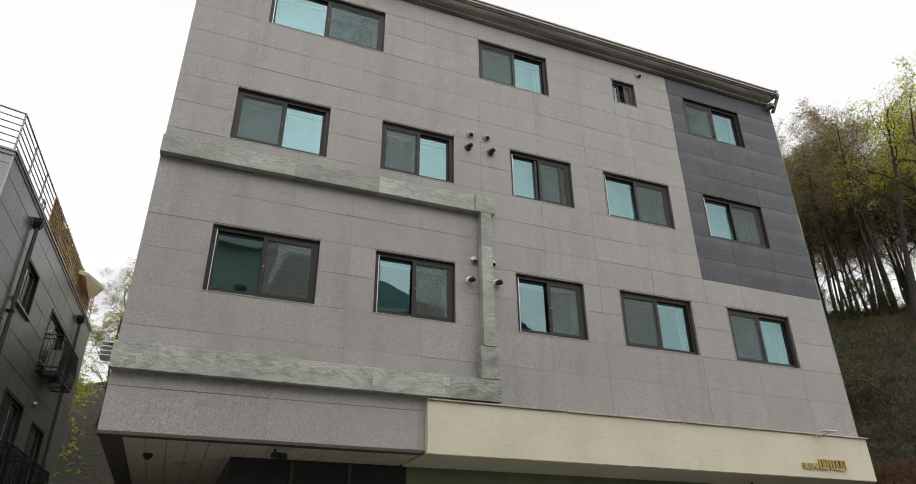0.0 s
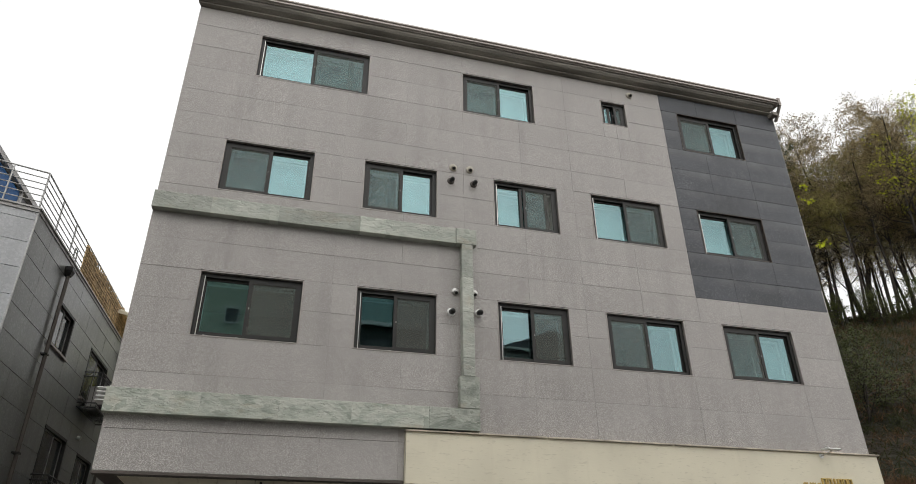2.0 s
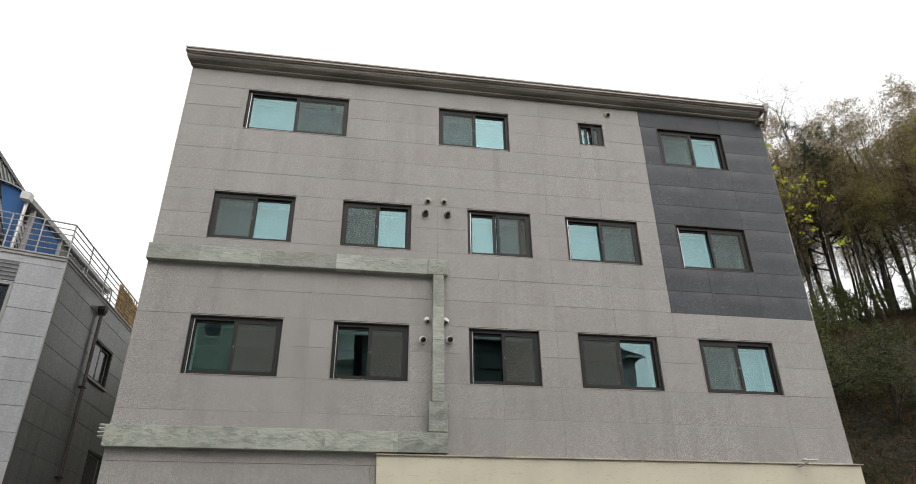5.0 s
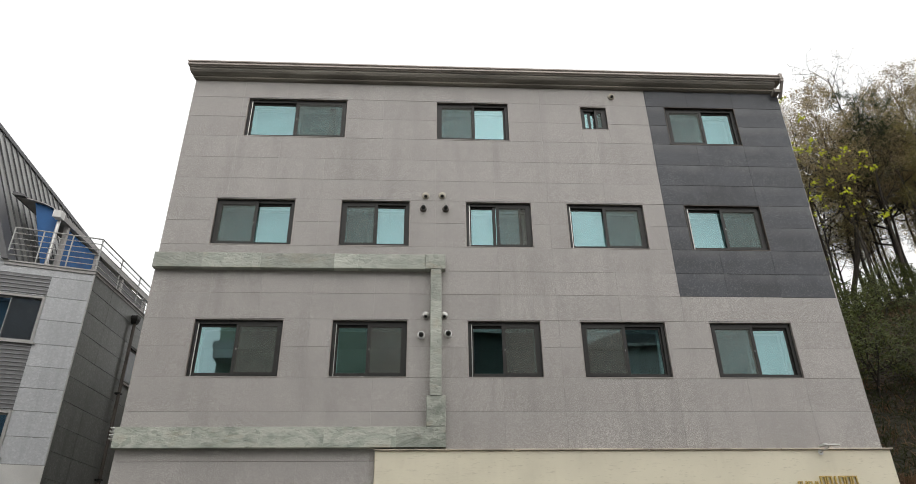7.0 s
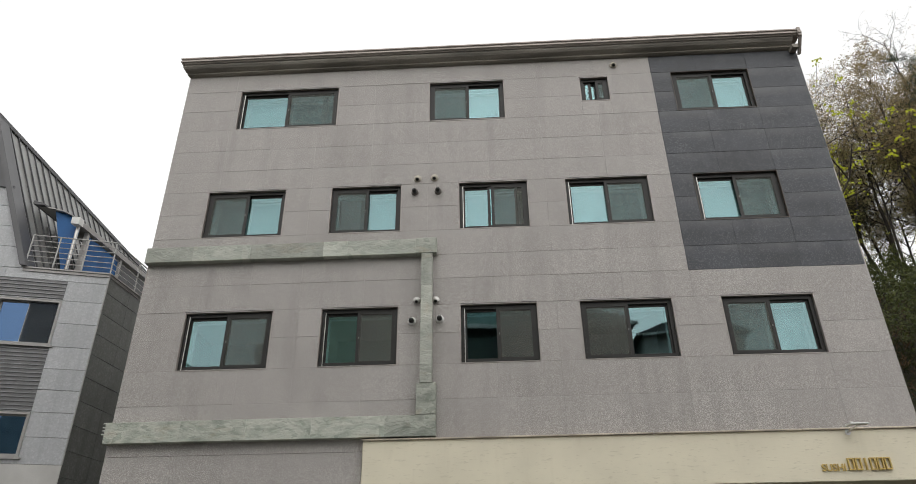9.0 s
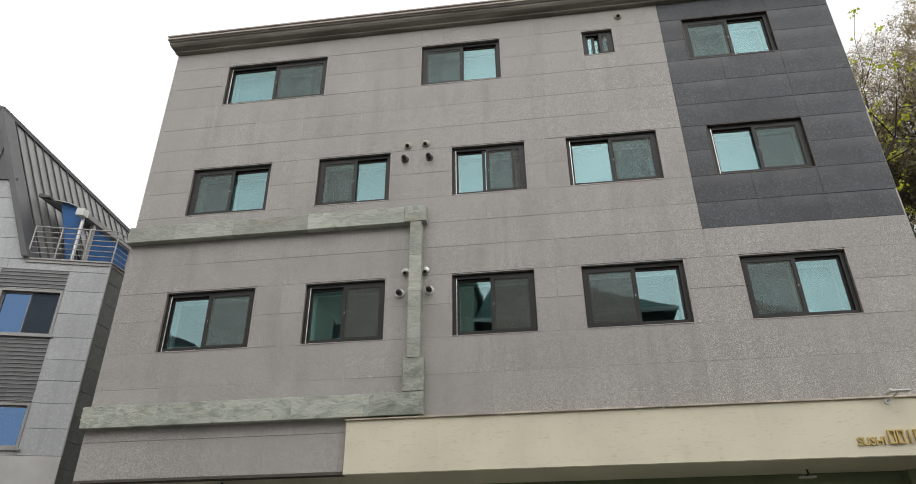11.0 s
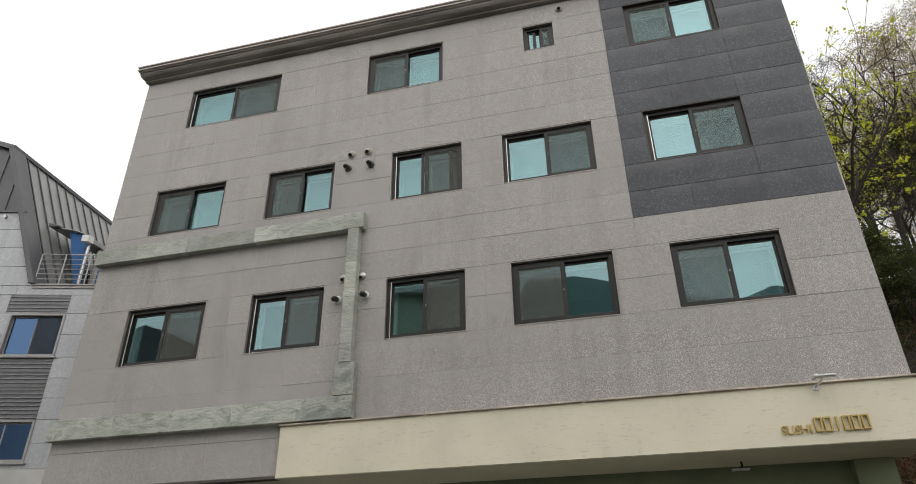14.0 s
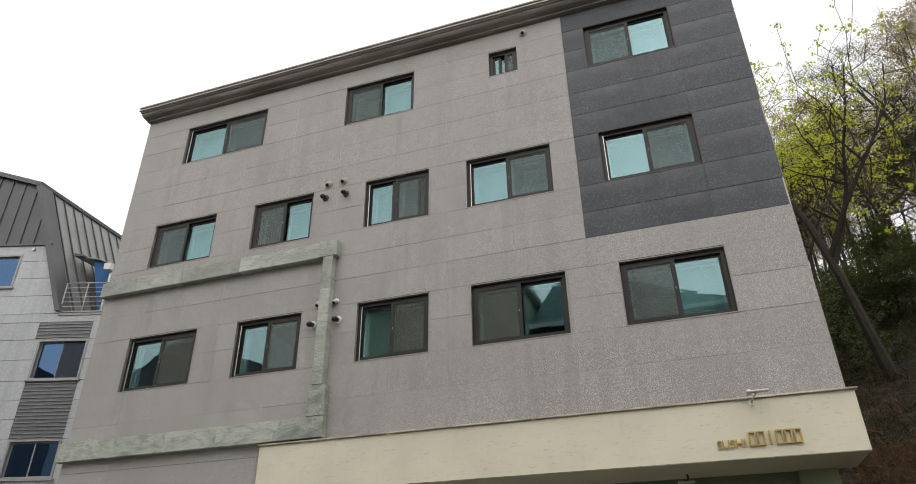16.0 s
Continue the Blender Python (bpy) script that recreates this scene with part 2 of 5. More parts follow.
def veil_mat(name, col, keep):
    m = bpy.data.materials.new(name)
    m.use_nodes = True
    nt = m.node_tree
    nt.nodes.clear()
    t = nt.nodes.new("ShaderNodeBsdfTransparent")
    d = nt.nodes.new("ShaderNodeBsdfDiffuse")
    nt.links.new(mix(nt, noise_fac(nt, 2.5, 3), col, tuple(v * 0.8 for v in col)), d.inputs[0])
    x = nt.nodes.new("ShaderNodeMixShader")
    x.inputs[0].default_value = 1 - keep
    nt.links.new(t.outputs[0], x.inputs[1])
    nt.links.new(d.outputs[0], x.inputs[2])
    o = nt.nodes.new("ShaderNodeOutputMaterial")
    nt.links.new(x.outputs[0], o.inputs[0])
    return m


def leaf_mat(name, col, col2):
    m, nt, b = shader(name, 0.6)
    g = nt.nodes.new("ShaderNodeNewGeometry")
    c = mix(nt, g.outputs["Random Per Island"], col, col2)
    c = piece_tint(nt, c, 0.2)
    nt.links.new(c, b.inputs["Base Color"])
    tr = nt.nodes.new("ShaderNodeBsdfTranslucent")
    nt.links.new(c, tr.inputs[0])
    x = nt.nodes.new("ShaderNodeMixShader")
    x.inputs[0].default_value = 0.5
    nt.links.new(b.outputs[0], x.inputs[1])
    nt.links.new(tr.outputs[0], x.inputs[2])
    nt.links.new(x.outputs[0], nt.nodes["Material Output"].inputs[0])
    return m


CREAM, SLATE, SLATE_PALE = cream_stucco(), green_slate("green_slate"), green_slate("pale_green_slate", 0.22)
GLASS = glass("teal_glass", (0.53, 0.72, 0.75), (0.68, 0.83, 0.84), 0.165)
NBGLASS = glass("blue_glass", (0.15, 0.26, 0.46), (0.15, 0.22, 0.33), 0.38)
NBSCREEN = veil_mat("dark_insect_screen", (0.07, 0.08, 0.09), 0.5)
SCREEN = veil_mat("insect_screen", (0.165, 0.17, 0.155), 0.66)
FROST = veil_mat("frosted_inner_glass", (0.54, 0.58, 0.57), 0.1)
LEAF_GREEN = leaf_mat("spring_leaves", (0.38, 0.425, 0.018), (0.64, 0.67, 0.055))
CANVAS = leaf_mat("parasol_canvas", (0.80, 0.75, 0.62), (0.80, 0.75, 0.62))
STREETGLASS = plain("dark_window_glass", (0.05, 0.06, 0.06), 0.1, bumpy=0)
LEAF_DULL = leaf_mat("olive_leaves", (0.20, 0.185, 0.065), (0.40, 0.35, 0.12))
LEAF_BUD = leaf_mat("brown_buds", (0.29, 0.222, 0.12), (0.48, 0.39, 0.21))
NEEDLES = leaf_mat("pine_needles", (0.025, 0.045, 0.018), (0.05, 0.075, 0.03))
LEAF_SHRUB = leaf_mat("shrub_leaves", (0.042, 0.058, 0.018), (0.12, 0.135, 0.036))
BRUSH = leaf_mat("dry_brush", (0.11, 0.062, 0.034), (0.24, 0.145, 0.078))
BRUSH_GREEN = leaf_mat("low_greenery", (0.026, 0.034, 0.012), (0.07, 0.078, 0.022))


def soil():
    m, nt, b = shader("hill_soil", 0.95)
    c = mix(nt, noise_fac(nt, 0.5, 5), (0.030, 0.022, 0.014), (0.055, 0.038, 0.023))
    c = mix(nt, noise_fac(nt, 0.25, 4, lo=0.5, hi=0.65), c, (0.022, 0.026, 0.012))
    c = mix(nt, scaled(nt, noise_fac(nt, 8, 4), 0.5), c, (0.026, 0.02, 0.012))
    nt.links.new(c, b.inputs["Base Color"])
    bump(nt, b, noise_fac(nt, 4, 5), 0.8, 0.15)
    return m


SOIL = soil()


# ---------------------------------------------------------------- mesh helpers
def root_of(ob):
    v = Vector((0, 0, 0))
    while ob:
        v += ob.location
        ob = ob.parent
    return v


def part(name, bm, material, parent=None, label="", smooth=False):
    bmesh.ops.recalc_face_normals(bm, faces=bm.faces)
    if parent:
        bmesh.ops.translate(bm, verts=bm.verts, vec=-root_of(parent))
    me = bpy.data.meshes.new(name)
    bm.to_mesh(me)
    bm.free()
    me.materials.append(material)
    if smooth:
        for p in me.polygons:
            p.use_smooth = True
    ob = new(name, me)
    ob.parent = parent
    if label:
        ob["label"] = label
    return ob


def thing(name, place, label, category, group="", kind=""):
    ob = new(name)
    ob.empty_display_size = 0.2
    ob.location = place
    return tagged(ob, label, category, group, kind)


def box(bm, x0, x1, y0, y1, z0, z1, m=None):
    vs = [Vector((x, y, z)) for z in (z0, z1) for y in (y0, y1) for x in (x0, x1)]
    vs = [bm.verts.new(m(v) if m else v) for v in vs]
    for f in ((0, 1, 3, 2), (4, 5, 7, 6), (0, 1, 5, 4), (2, 3, 7, 6), (0, 2, 6, 4), (1, 3, 7, 5)):
        bm.faces.new([vs[i] for i in f])
    return bm


def boxes(*dims, m=None):
    bm = bmesh.new()
    for d in dims:
        box(bm, *d, m=m)
    return bm


def rounded(*dims, m=None, r=0.008):
    bm = boxes(*dims, m=m)
    bmesh.ops.bevel(bm, geom=bm.edges[:], offset=r, segments=1, affect="EDGES")
    return bm


def ring(x0, x1, y0, y1, z0, z1, w, m=None):
    """A rectangular frame in the x-z plane, w wide."""
    return boxes((x0, x1, y0, y1, z0, z0 + w), (x0, x1, y0, y1, z1 - w, z1), (x0, x0 + w, y0, y1, z0 + w, z1 - w), (x1 - w, x1, y0, y1, z0 + w, z1 - w), m=m)


def tube(bm, pts, radii, sides=8, cap=True):
    rings = []
    n = len(pts)
    for i, p in enumerate(pts):
        d = (Vector(pts[min(i + 1, n - 1)]) - Vector(pts[max(i - 1, 0)])).normalized()
        u = d.orthogonal().normalized()
        w = d.cross(u)
        rings.append([bm.verts.new(Vector(p) + (u * math.cos(2 * math.pi * k / sides) + w * math.sin(2 * math.pi * k / sides)) * radii[i]) for k in range(sides)])
    for a, b in zip(rings, rings[1:]):
        for k in range(sides):
            bm.faces.new((a[k], a[(k + 1) % sides], b[(k + 1) % sides], b[k]))
    if cap:
        bm.faces.new(rings[0])
        bm.faces.new(rings[-1])
    return bm


def prism(bm, poly, shift):
    """A polygon of points pushed along a vector."""
    a = [bm.verts.new(Vector(p)) for p in poly]
    b = [bm.verts.new(Vector(p) + Vector(shift)) for p in poly]
    bm.faces.new(a)
    bm.faces.new(b)
    for i in range(len(a)):
        j = (i + 1) % len(a)
        bm.faces.new((a[i], a[j], b[j], b[i]))
    return bm


def minus(rects, hole):
    out = []
    hx0, hx1, hz0, hz1 = hole
    for x0, x1, z0, z1 in rects:
        if hx0 >= x1 - 0.01 or hx1 <= x0 + 0.01 or hz0 >= z1 - 0.01 or hz1 <= z0 + 0.01:
            out.append((x0, x1, z0, z1))
            continue
        a, b = max(x0, hx0), min(x1, hx1)
        if a - x0 > 0.02:
            out.append((x0, a, z0, z1))
        if x1 - b > 0.02:
            out.append((b, x1, z0, z1))
        if hz0 - z0 > 0.02:
            out.append((a, b, z0, hz0))
        if z1 - hz1 > 0.02:
            out.append((a, b, hz1, z1))
    return out


SLABS = {}


def slab_mesh(w, h, d, mat, edge=0.003):
    """A stone slab with eased front edges; front at y = 0, looking to -y, centred in x and z."""
    key = (round(w, 2), round(h, 2), round(d, 3), mat.name)
    if key not in SLABS:
        bm = bmesh.new()
        loops = []
        for inset, y in ((0, d), (0, edge), (edge, 0)):
            x, z = w / 2 - inset, h / 2 - inset
            loops.append([bm.verts.new((sx * x, y, sz * z)) for sx, sz in ((-1, -1), (1, -1), (1, 1), (-1, 1))])
        for a, b in zip(loops, loops[1:]):
            for k in range(4):
                bm.faces.new((a[k], a[(k + 1) % 4], b[(k + 1) % 4], b[k]))
        bm.faces.new(loops[-1])
        bmesh.ops.recalc_face_normals(bm, faces=bm.faces)
        me = bpy.data.meshes.new("slab")
        bm.to_mesh(me)
        bm.free()
        me.materials.append(mat)
        SLABS[key] = me
    return SLABS[key]


def slab(name, x0, x1, z0, z1, y, d, mat, parent, gap=0.005, turn=None):
    ob = new(name, slab_mesh(x1 - x0 - gap * 0.25, z1 - z0 - gap, d, mat))
    ob.parent = parent
    here = Vector(((x0 + x1) / 2, y, (z0 + z1) / 2))
    if turn:
        here, ob.rotation_euler = turn[0](here), (0, 0, turn[1])
    ob.location = here - root_of(parent)
    return ob


def link_wall(name, rects, y0, y1, mat, parent, m=None):
    bm = bmesh.new()
    for x0, x1, z0, z1 in rects:
        box(bm, x0, x1, y0, y1, z0, z1, m)
    return part(name, bm, mat, parent)


# ---------------------------------------------------------------- ground and hill
def rise(x, y):
    s = 0.6 * x + 0.8 * y
    p = -0.8 * x + 0.6 * y
    k = [(-1e4, 0), (14, 0), (17, 0.6), (22, 4.2), (27.3, 8.2), (34, 12.4), (42, 15.9), (46, 17.0), (56, 14.5), (95, 0), (1e4, 0)]
    for (a, za), (b, zb) in zip(k, k[1:]):
        if a <= s <= b:
            f = (s - a) / (b - a)
            z = za + (zb - za) * f
            break
    side = max(0.0, min(1.0, (110 - abs(p)) / 60))
    return z * side + (0.35 * noise.noise((x * 0.25, y * 0.25, 3)) * min(1, z / 3) if z > 0 else 0)


def make_ground():
    far = [-3000, -1500, -700, -350, -200, -120]
    line = far + [v * 2.0 for v in range(-40, 61)] + [140, 200, 350, 700, 1500, 3000]
    n = len(line)
    verts = [(x, y, rise(x, y)) for y in line for x in line]
    faces = [(j * n + i, j * n + i + 1, (j + 1) * n + i + 1, (j + 1) * n + i) for j in range(n - 1) for i in range(n - 1)]
    me = bpy.data.meshes.new("ground")
    me.from_pydata(verts, [], faces)
    me.materials.append(SOIL)
    for p in me.polygons:
        p.use_smooth = True
    tagged(new("ground", me), "brown leaf-littered soil rising to a wooded hillside", "ground", kind="structure")
    tagged(part("road", boxes((-60, 14, -9, 1.9, 0.004, 0.06)), ASPHALT), "grey asphalt street surface in front of building", "road", kind="structure")
    # out of view; width and tone set to bounce light onto soffit and fascia
    tagged(part("pavement", rounded((-2, 14, 1.9, 21, 0.004, 0.11)), CONCRETE), "unseen grey concrete forecourt, widened to bounce light under the building", "pavement", kind="structure")


make_ground()

# ---------------------------------------------------------------- apartment building
XL, XR, YF, YB, Z0, ZT = -1.17, 13.36, 10.40, 20.4, 3.53, 13.22
WINDOWS = [  # x0, x1, z0, z1, clear side, style
    (0.165, 2.55, 11.55, 12.70, "L", "wide"), (4.69, 6.46, 11.55, 12.70, "R", ""), (8.22, 8.90, 11.94, 12.65, "S", ""), (10.35, 12.14, 11.55, 12.70, "R", ""),
    (-0.17, 1.58, 8.68, 9.85, "R", ""), (2.57, 4.12, 8.68, 9.85, "R", "curtained"), (5.35, 6.85, 8.68, 9.85, "L", "ajar"), (7.64, 9.43, 8.68, 9.85, "L", ""), (10.37, 12.16, 8.68, 9.85, "L", ""),
    (-0.18, 1.62, 5.77, 6.985, "L", "dim"), (2.58, 4.13, 5.77, 6.985, "L", "dim"), (5.34, 6.87, 5.77, 6.985, "L", "dim"), (7.68, 9.49, 5.77, 6.985, "R", "dim"), (10.41, 12.19, 5.77, 6.985, "R", "")]
HOLES = [w[:4] for w in WINDOWS]

flats = thing("apartment_building", ((XL + XR) / 2, 15.4, 0), "four-storey apartment building clad in grey granite slabs with brown window frames", "building")


def build_shell():
    rects = [(XL, XR, Z0 + 0.03, ZT)]
    for h in HOLES:
        rects = minus(rects, h)
    wall = link_wall("front_wall", rects, YF + 0.028, YF + 0.27, JOINT, flats)
    wall["label"] = "front wall hung with speckled grey granite slabs"
    part("side_wall", boxes((XL, XL + 0.25, YF + 0.27, YB, Z0, ZT)), GRANITE, flats)
    part("side_wall", boxes((XR - 0.25, XR, YF + 0.27, YB, Z0, ZT)), GRANITE, flats)
    part("back_wall", boxes((XL + 0.25, XR - 0.25, YB - 0.25, YB, 0.11, ZT)), GRANITE, flats)
    part("roof", boxes((XL + 0.01, XR - 0.01, YF + 0.03, YB, ZT, ZT + 0.2)), PLASTER, flats)
    for z in (4.55, 7.45, 10.35):
        part("floor_slab", boxes((XL + 0.25, XR - 0.25, YF + 0.27, YB - 0.25, z, z + 0.25)), ROOM, flats)
    part("partition", boxes((XL + 0.25, XR - 0.25, 13.6, 13.75, 4.8, 7.45), (XL + 0.25, XR - 0.25, 13.6, 13.75, 7.7, 10.35), (XL + 0.25, XR - 0.25, 13.6, 13.75, 10.6, 13.2)), ROOM, flats)
    xs = [2.1, 4.7, 7.25, 9.9]
    part("partition", boxes(*[(x, x + 0.12, YF + 0.27, 13.6, z, z + 2.64) for x in xs for z in (4.8, 7.7, 10.6)]), ROOM, flats)
    # slabs of the front
    rows = [13.22, 12.70, 12.12, 11.55, 10.95, 10.38, 9.85, 9.27, 8.68, 8.10, 7.56, 6.985, 6.40, 5.77, 5.10, 4.375]
    cols = [XL, 0.05, 1.07, 2.12, 3.42, 4.69, 6.03, 7.235, 8.565, 9.91, 10.97, 12.14, XR]
    low = [XL, 0.03, 1.06, 2.14, 3.46, 4.69, 6.03, 7.235, 8.40, 9.52, 10.97, 12.16, XR]
    rng = random.Random(4)
    for z1, z0 in zip(rows, rows[1:]):
        cc = low if z1 < 7 else cols
        for x0, x1 in zip(cc, cc[1:]):
            dark = x0 > 9.8 and z0 > 7.5
            for a, b, c, d in _cut((x0, x1, z0, z1)):
                o = slab("slab", a, b, c, d, YF + rng.uniform(-0.0025, 0.0025), 0.027, DARK_GRANITE if dark else GRANITE, wall, 0.004)
                if dark:
                    o["label"] = "charcoal granite slab"
    part("joint_sealant", boxes(*[(a, b, YF + 0.004, YF + 0.0275, c, d) for r in ((XL + 0.006, 9.905, 4.39, 13.2), (9.905, XR - 0.006, 4.39, 7.555)) for a, b, c, d in _cut(r)]), SEALANT, flats, "grey sealant between granite slabs")
    part("joint_sealant", boxes(*[(a, b, YF + 0.005, YF + 0.0275, c, d) for a, b, c, d in _cut((9.915, XR - 0.006, 7.565, 13.2))]), JOINT_DARK, flats, "dark sealant between charcoal slabs")
    for z1, z0 in ((4.38, 4.18), (4.18, 3.552)):
        for x0, x1 in zip([XL, 0.03, 1.06, 2.14, 3.46], [0.03, 1.06, 2.14, 3.46, 3.57]):
            slab("slab", x0, x1, z0, z1, YF, 0.027, GRANITE, wall)
    part("bottom_trim", rounded((XL - 0.01, 3.57, YF - 0.012, YF + 0.15, 3.50, 3.55)), BROWN, flats, "dark brown metal edge trim")
    part("corner_bead", boxes((XL - 0.004, XL + 0.02, YF + 0.002, YF + 0.03, 3.58, 13.2)), TRIM, flats)
    part("corner_bead", boxes((XR - 0.02, XR + 0.004, YF + 0.002, YF + 0.03, 4.4, 13.2)), TRIM, flats)


def _cut(rect):
    rects = [rect]
    for h in HOLES:
        rects = minus(rects, h)
    return rects


build_shell()


def build_window(x0, x1, z0, z1, clear, style):
    win = part("window", ring(x0 + 0.02, x1 - 0.02, YF + 0.062, YF + 0.19, z0 + 0.02, z1 - 0.02, 0.074), FRAME, flats, "dark brown aluminium sliding window with teal glass")
    part("window_trim", ring(x0, x1, YF - 0.008, YF + 0.06, z0, z1, 0.017), BROWN if x0 > 10 and z0 > 8 else TRIM, win, "thin metal reveal trim")
    # thin dark strip drawn for the joint's shadow line above the trim
    part("head_shadow_strip", rounded((x0, x1, YF - 0.011, YF + 0.02, z1 - 0.002, z1 + 0.009), r=0.002), FRAME, win)
    a0, a1, b0, b1 = x0 + 0.075, x1 - 0.075, z0 + 0.06, z1 - 0.078
    mid = (a0 + a1) / 2
    if clear == "S":
        spans = [(a0, a0 + 0.2, 0.10), (a0 + 0.13, a0 + 0.33, 0.135), (a0 + 0.3, a1, 0.07)]
    elif style == "ajar":
        spans = [(a0, mid + 0.02, 0.115), (mid - 0.13, a1 - 0.16, 0.083)]
    else:
        spans = [(a0, mid + 0.03, 0.083 if clear == "R" else 0.115), (mid - 0.03, a1, 0.115 if clear == "R" else 0.083)]
    for i, (p, q, d) in enumerate(spans):
        sash = part("sash", ring(p, q, YF + d, YF + d + 0.03, b0, b1, 0.06), FRAME, win)
        pane = part("pane", boxes((p + 0.04, q - 0.04, YF + d + 0.012, YF + d + 0.017, b0 + 0.04, b1 - 0.04)), GLASS, sash)
        pane.visible_shadow = False
    # sliding insect screen on the outer track
    s0, s1 = (mid - 0.05, a1) if clear == "L" else (a0, mid + 0.05)
    if clear == "S":
        s0, s1 = a0 + 0.3, a1
    scr = part("screen_frame", ring(s0, s1, YF + 0.055, YF + 0.08, b0 - 0.005, b1 + 0.005, 0.06), FRAME, win)
    net = part("insect_screen", boxes((s0 + 0.034, s1 - 0.034, YF + 0.066, YF + 0.068, b0 + 0.03, b1 - 0.03)), SCREEN, scr, "dark grey insect mesh")
    net.visible_shadow = False
    part("latch", rounded(((mid - 0.007), (mid + 0.007), YF + 0.045, YF + 0.058, (z0 + z1) / 2 - 0.03, (z0 + z1) / 2 + 0.01), r=0.003), NBFRAME, scr)
    if clear == "L":
        part("track", boxes((a0 + 0.012, a0 + 0.026, YF + 0.052, YF + 0.07, b0 - 0.02, b1)), STEEL, win, "bright aluminium jamb track")
    if style == "dim" and x0 < 5:
        for f in (0.12, 0.42):
            xc = x0 + f * (x1 - x0)
            part("drain_cap", rounded((xc, xc + 0.035, YF - 0.004, YF + 0.03, z0 + 0.004, z0 + 0.026), r=0.003), WHITE, win)
    # white inner window
    part("lining", ring(x0 + 0.03, x1 - 0.03, YF + 0.192, YF + 0.40, z0 + 0.02, z1 - 0.03, 0.04), INNER, win, "white plastered reveal lining")
    part("inner_frame", ring(x0 + 0.07, x1 - 0.07, YF + 0.33, YF + 0.40, z0 + 0.06, z1 - 0.07, 0.05), INNER, win, "white inner window frame")
    c0, c1 = x0 + 0.12, x1 - 0.12
    if style != "dim":
        panes = ((c0, mid + 0.03, 0.345), (mid - 0.03, c1, 0.37))
        if style == "curtained":
            panes = panes[1:]
            bm = bmesh.new()
            for k in range(12):
                xa = x0 + 0.13 + 0.038 * k
                box(bm, xa, xa + 0.038, YF + 0.43 + 0.018 * (k % 2), YF + 0.445 + 0.018 * (k % 2), b0 + 0.02, b1)
            part("curtain", bm, CURTAIN, win, "pleated grey-brown curtain drawn partly aside")
        for p, q, d in panes:
            ip = part("inner_sash", ring(p, q, YF + d, YF + d + 0.02, b0 + 0.04, b1 - 0.04, 0.045), INNER, win)
            part("inner_pane", boxes((p + 0.045, q - 0.045, YF + d + 0.008, YF + d + 0.012, b0 + 0.085, b1 - 0.085)), FROST, ip, "frosted inner glass").visible_shadow = False


for w in WINDOWS:
    build_window(*w)


def build_eave():
    def run(profile, xl, xr, skew):
        bm = bmesh.new()
        a = [bm.verts.new((xl - (YF - y) * skew, y, z)) for y, z in profile]
        b = [bm.verts.new((xr, y, z)) for y, z in profile]
        bm.faces.new(a)
        bm.faces.new(b)
        for i in range(len(a)):
            j = (i + 1) % len(a)
            bm.faces.new((a[i], a[j], b[j], b[i]))
        return bm
    gut = [(10.40, 13.54), (10.06, 13.54), (10.06, 13.508), (10.085, 13.503), (10.085, 13.462), (10.065, 13.456), (10.065, 13.425), (10.10, 13.412), (10.115, 13.39), (10.40, 13.39)]
    eave = part("eave", run([(10.43, 13.388), (10.14, 13.386), (10.15, 13.34), (10.185, 13.295), (10.24, 13.265), (10.295, 13.245), (10.30, 13.215), (10.35, 13.195), (10.43, 13.19)], XL, XR - 0.12, 0.45), CROWN, flats, "weather-stained dark moulded eave")
    gutter = part("gutter", run(gut, XL, XR + 0.04, 0.45), GUTTER, flats, "ribbed taupe metal gutter")
    bm = boxes((XR - 0.02, XR + 0.055, 10.045, 10.14, 13.33, 13.575), (XR - 0.03, XR + 0.062, 10.035, 10.15, 13.40, 13.44))
    prism(bm, [(XR + 0.0, 10.06, 13.33), (XR + 0.0, 10.14, 13.33), (XR + 0.0, 10.39, 13.03), (XR + 0.0, 10.31, 13.0)], (0.055, 0, 0))
    part("gutter_outlet", bm, GUTTER, gutter)
    part("eave_bracket", boxes((XR - 0.16, XR - 0.02, 10.19, 10.39, 13.10, 13.20)), CROWN, eave)


build_eave()


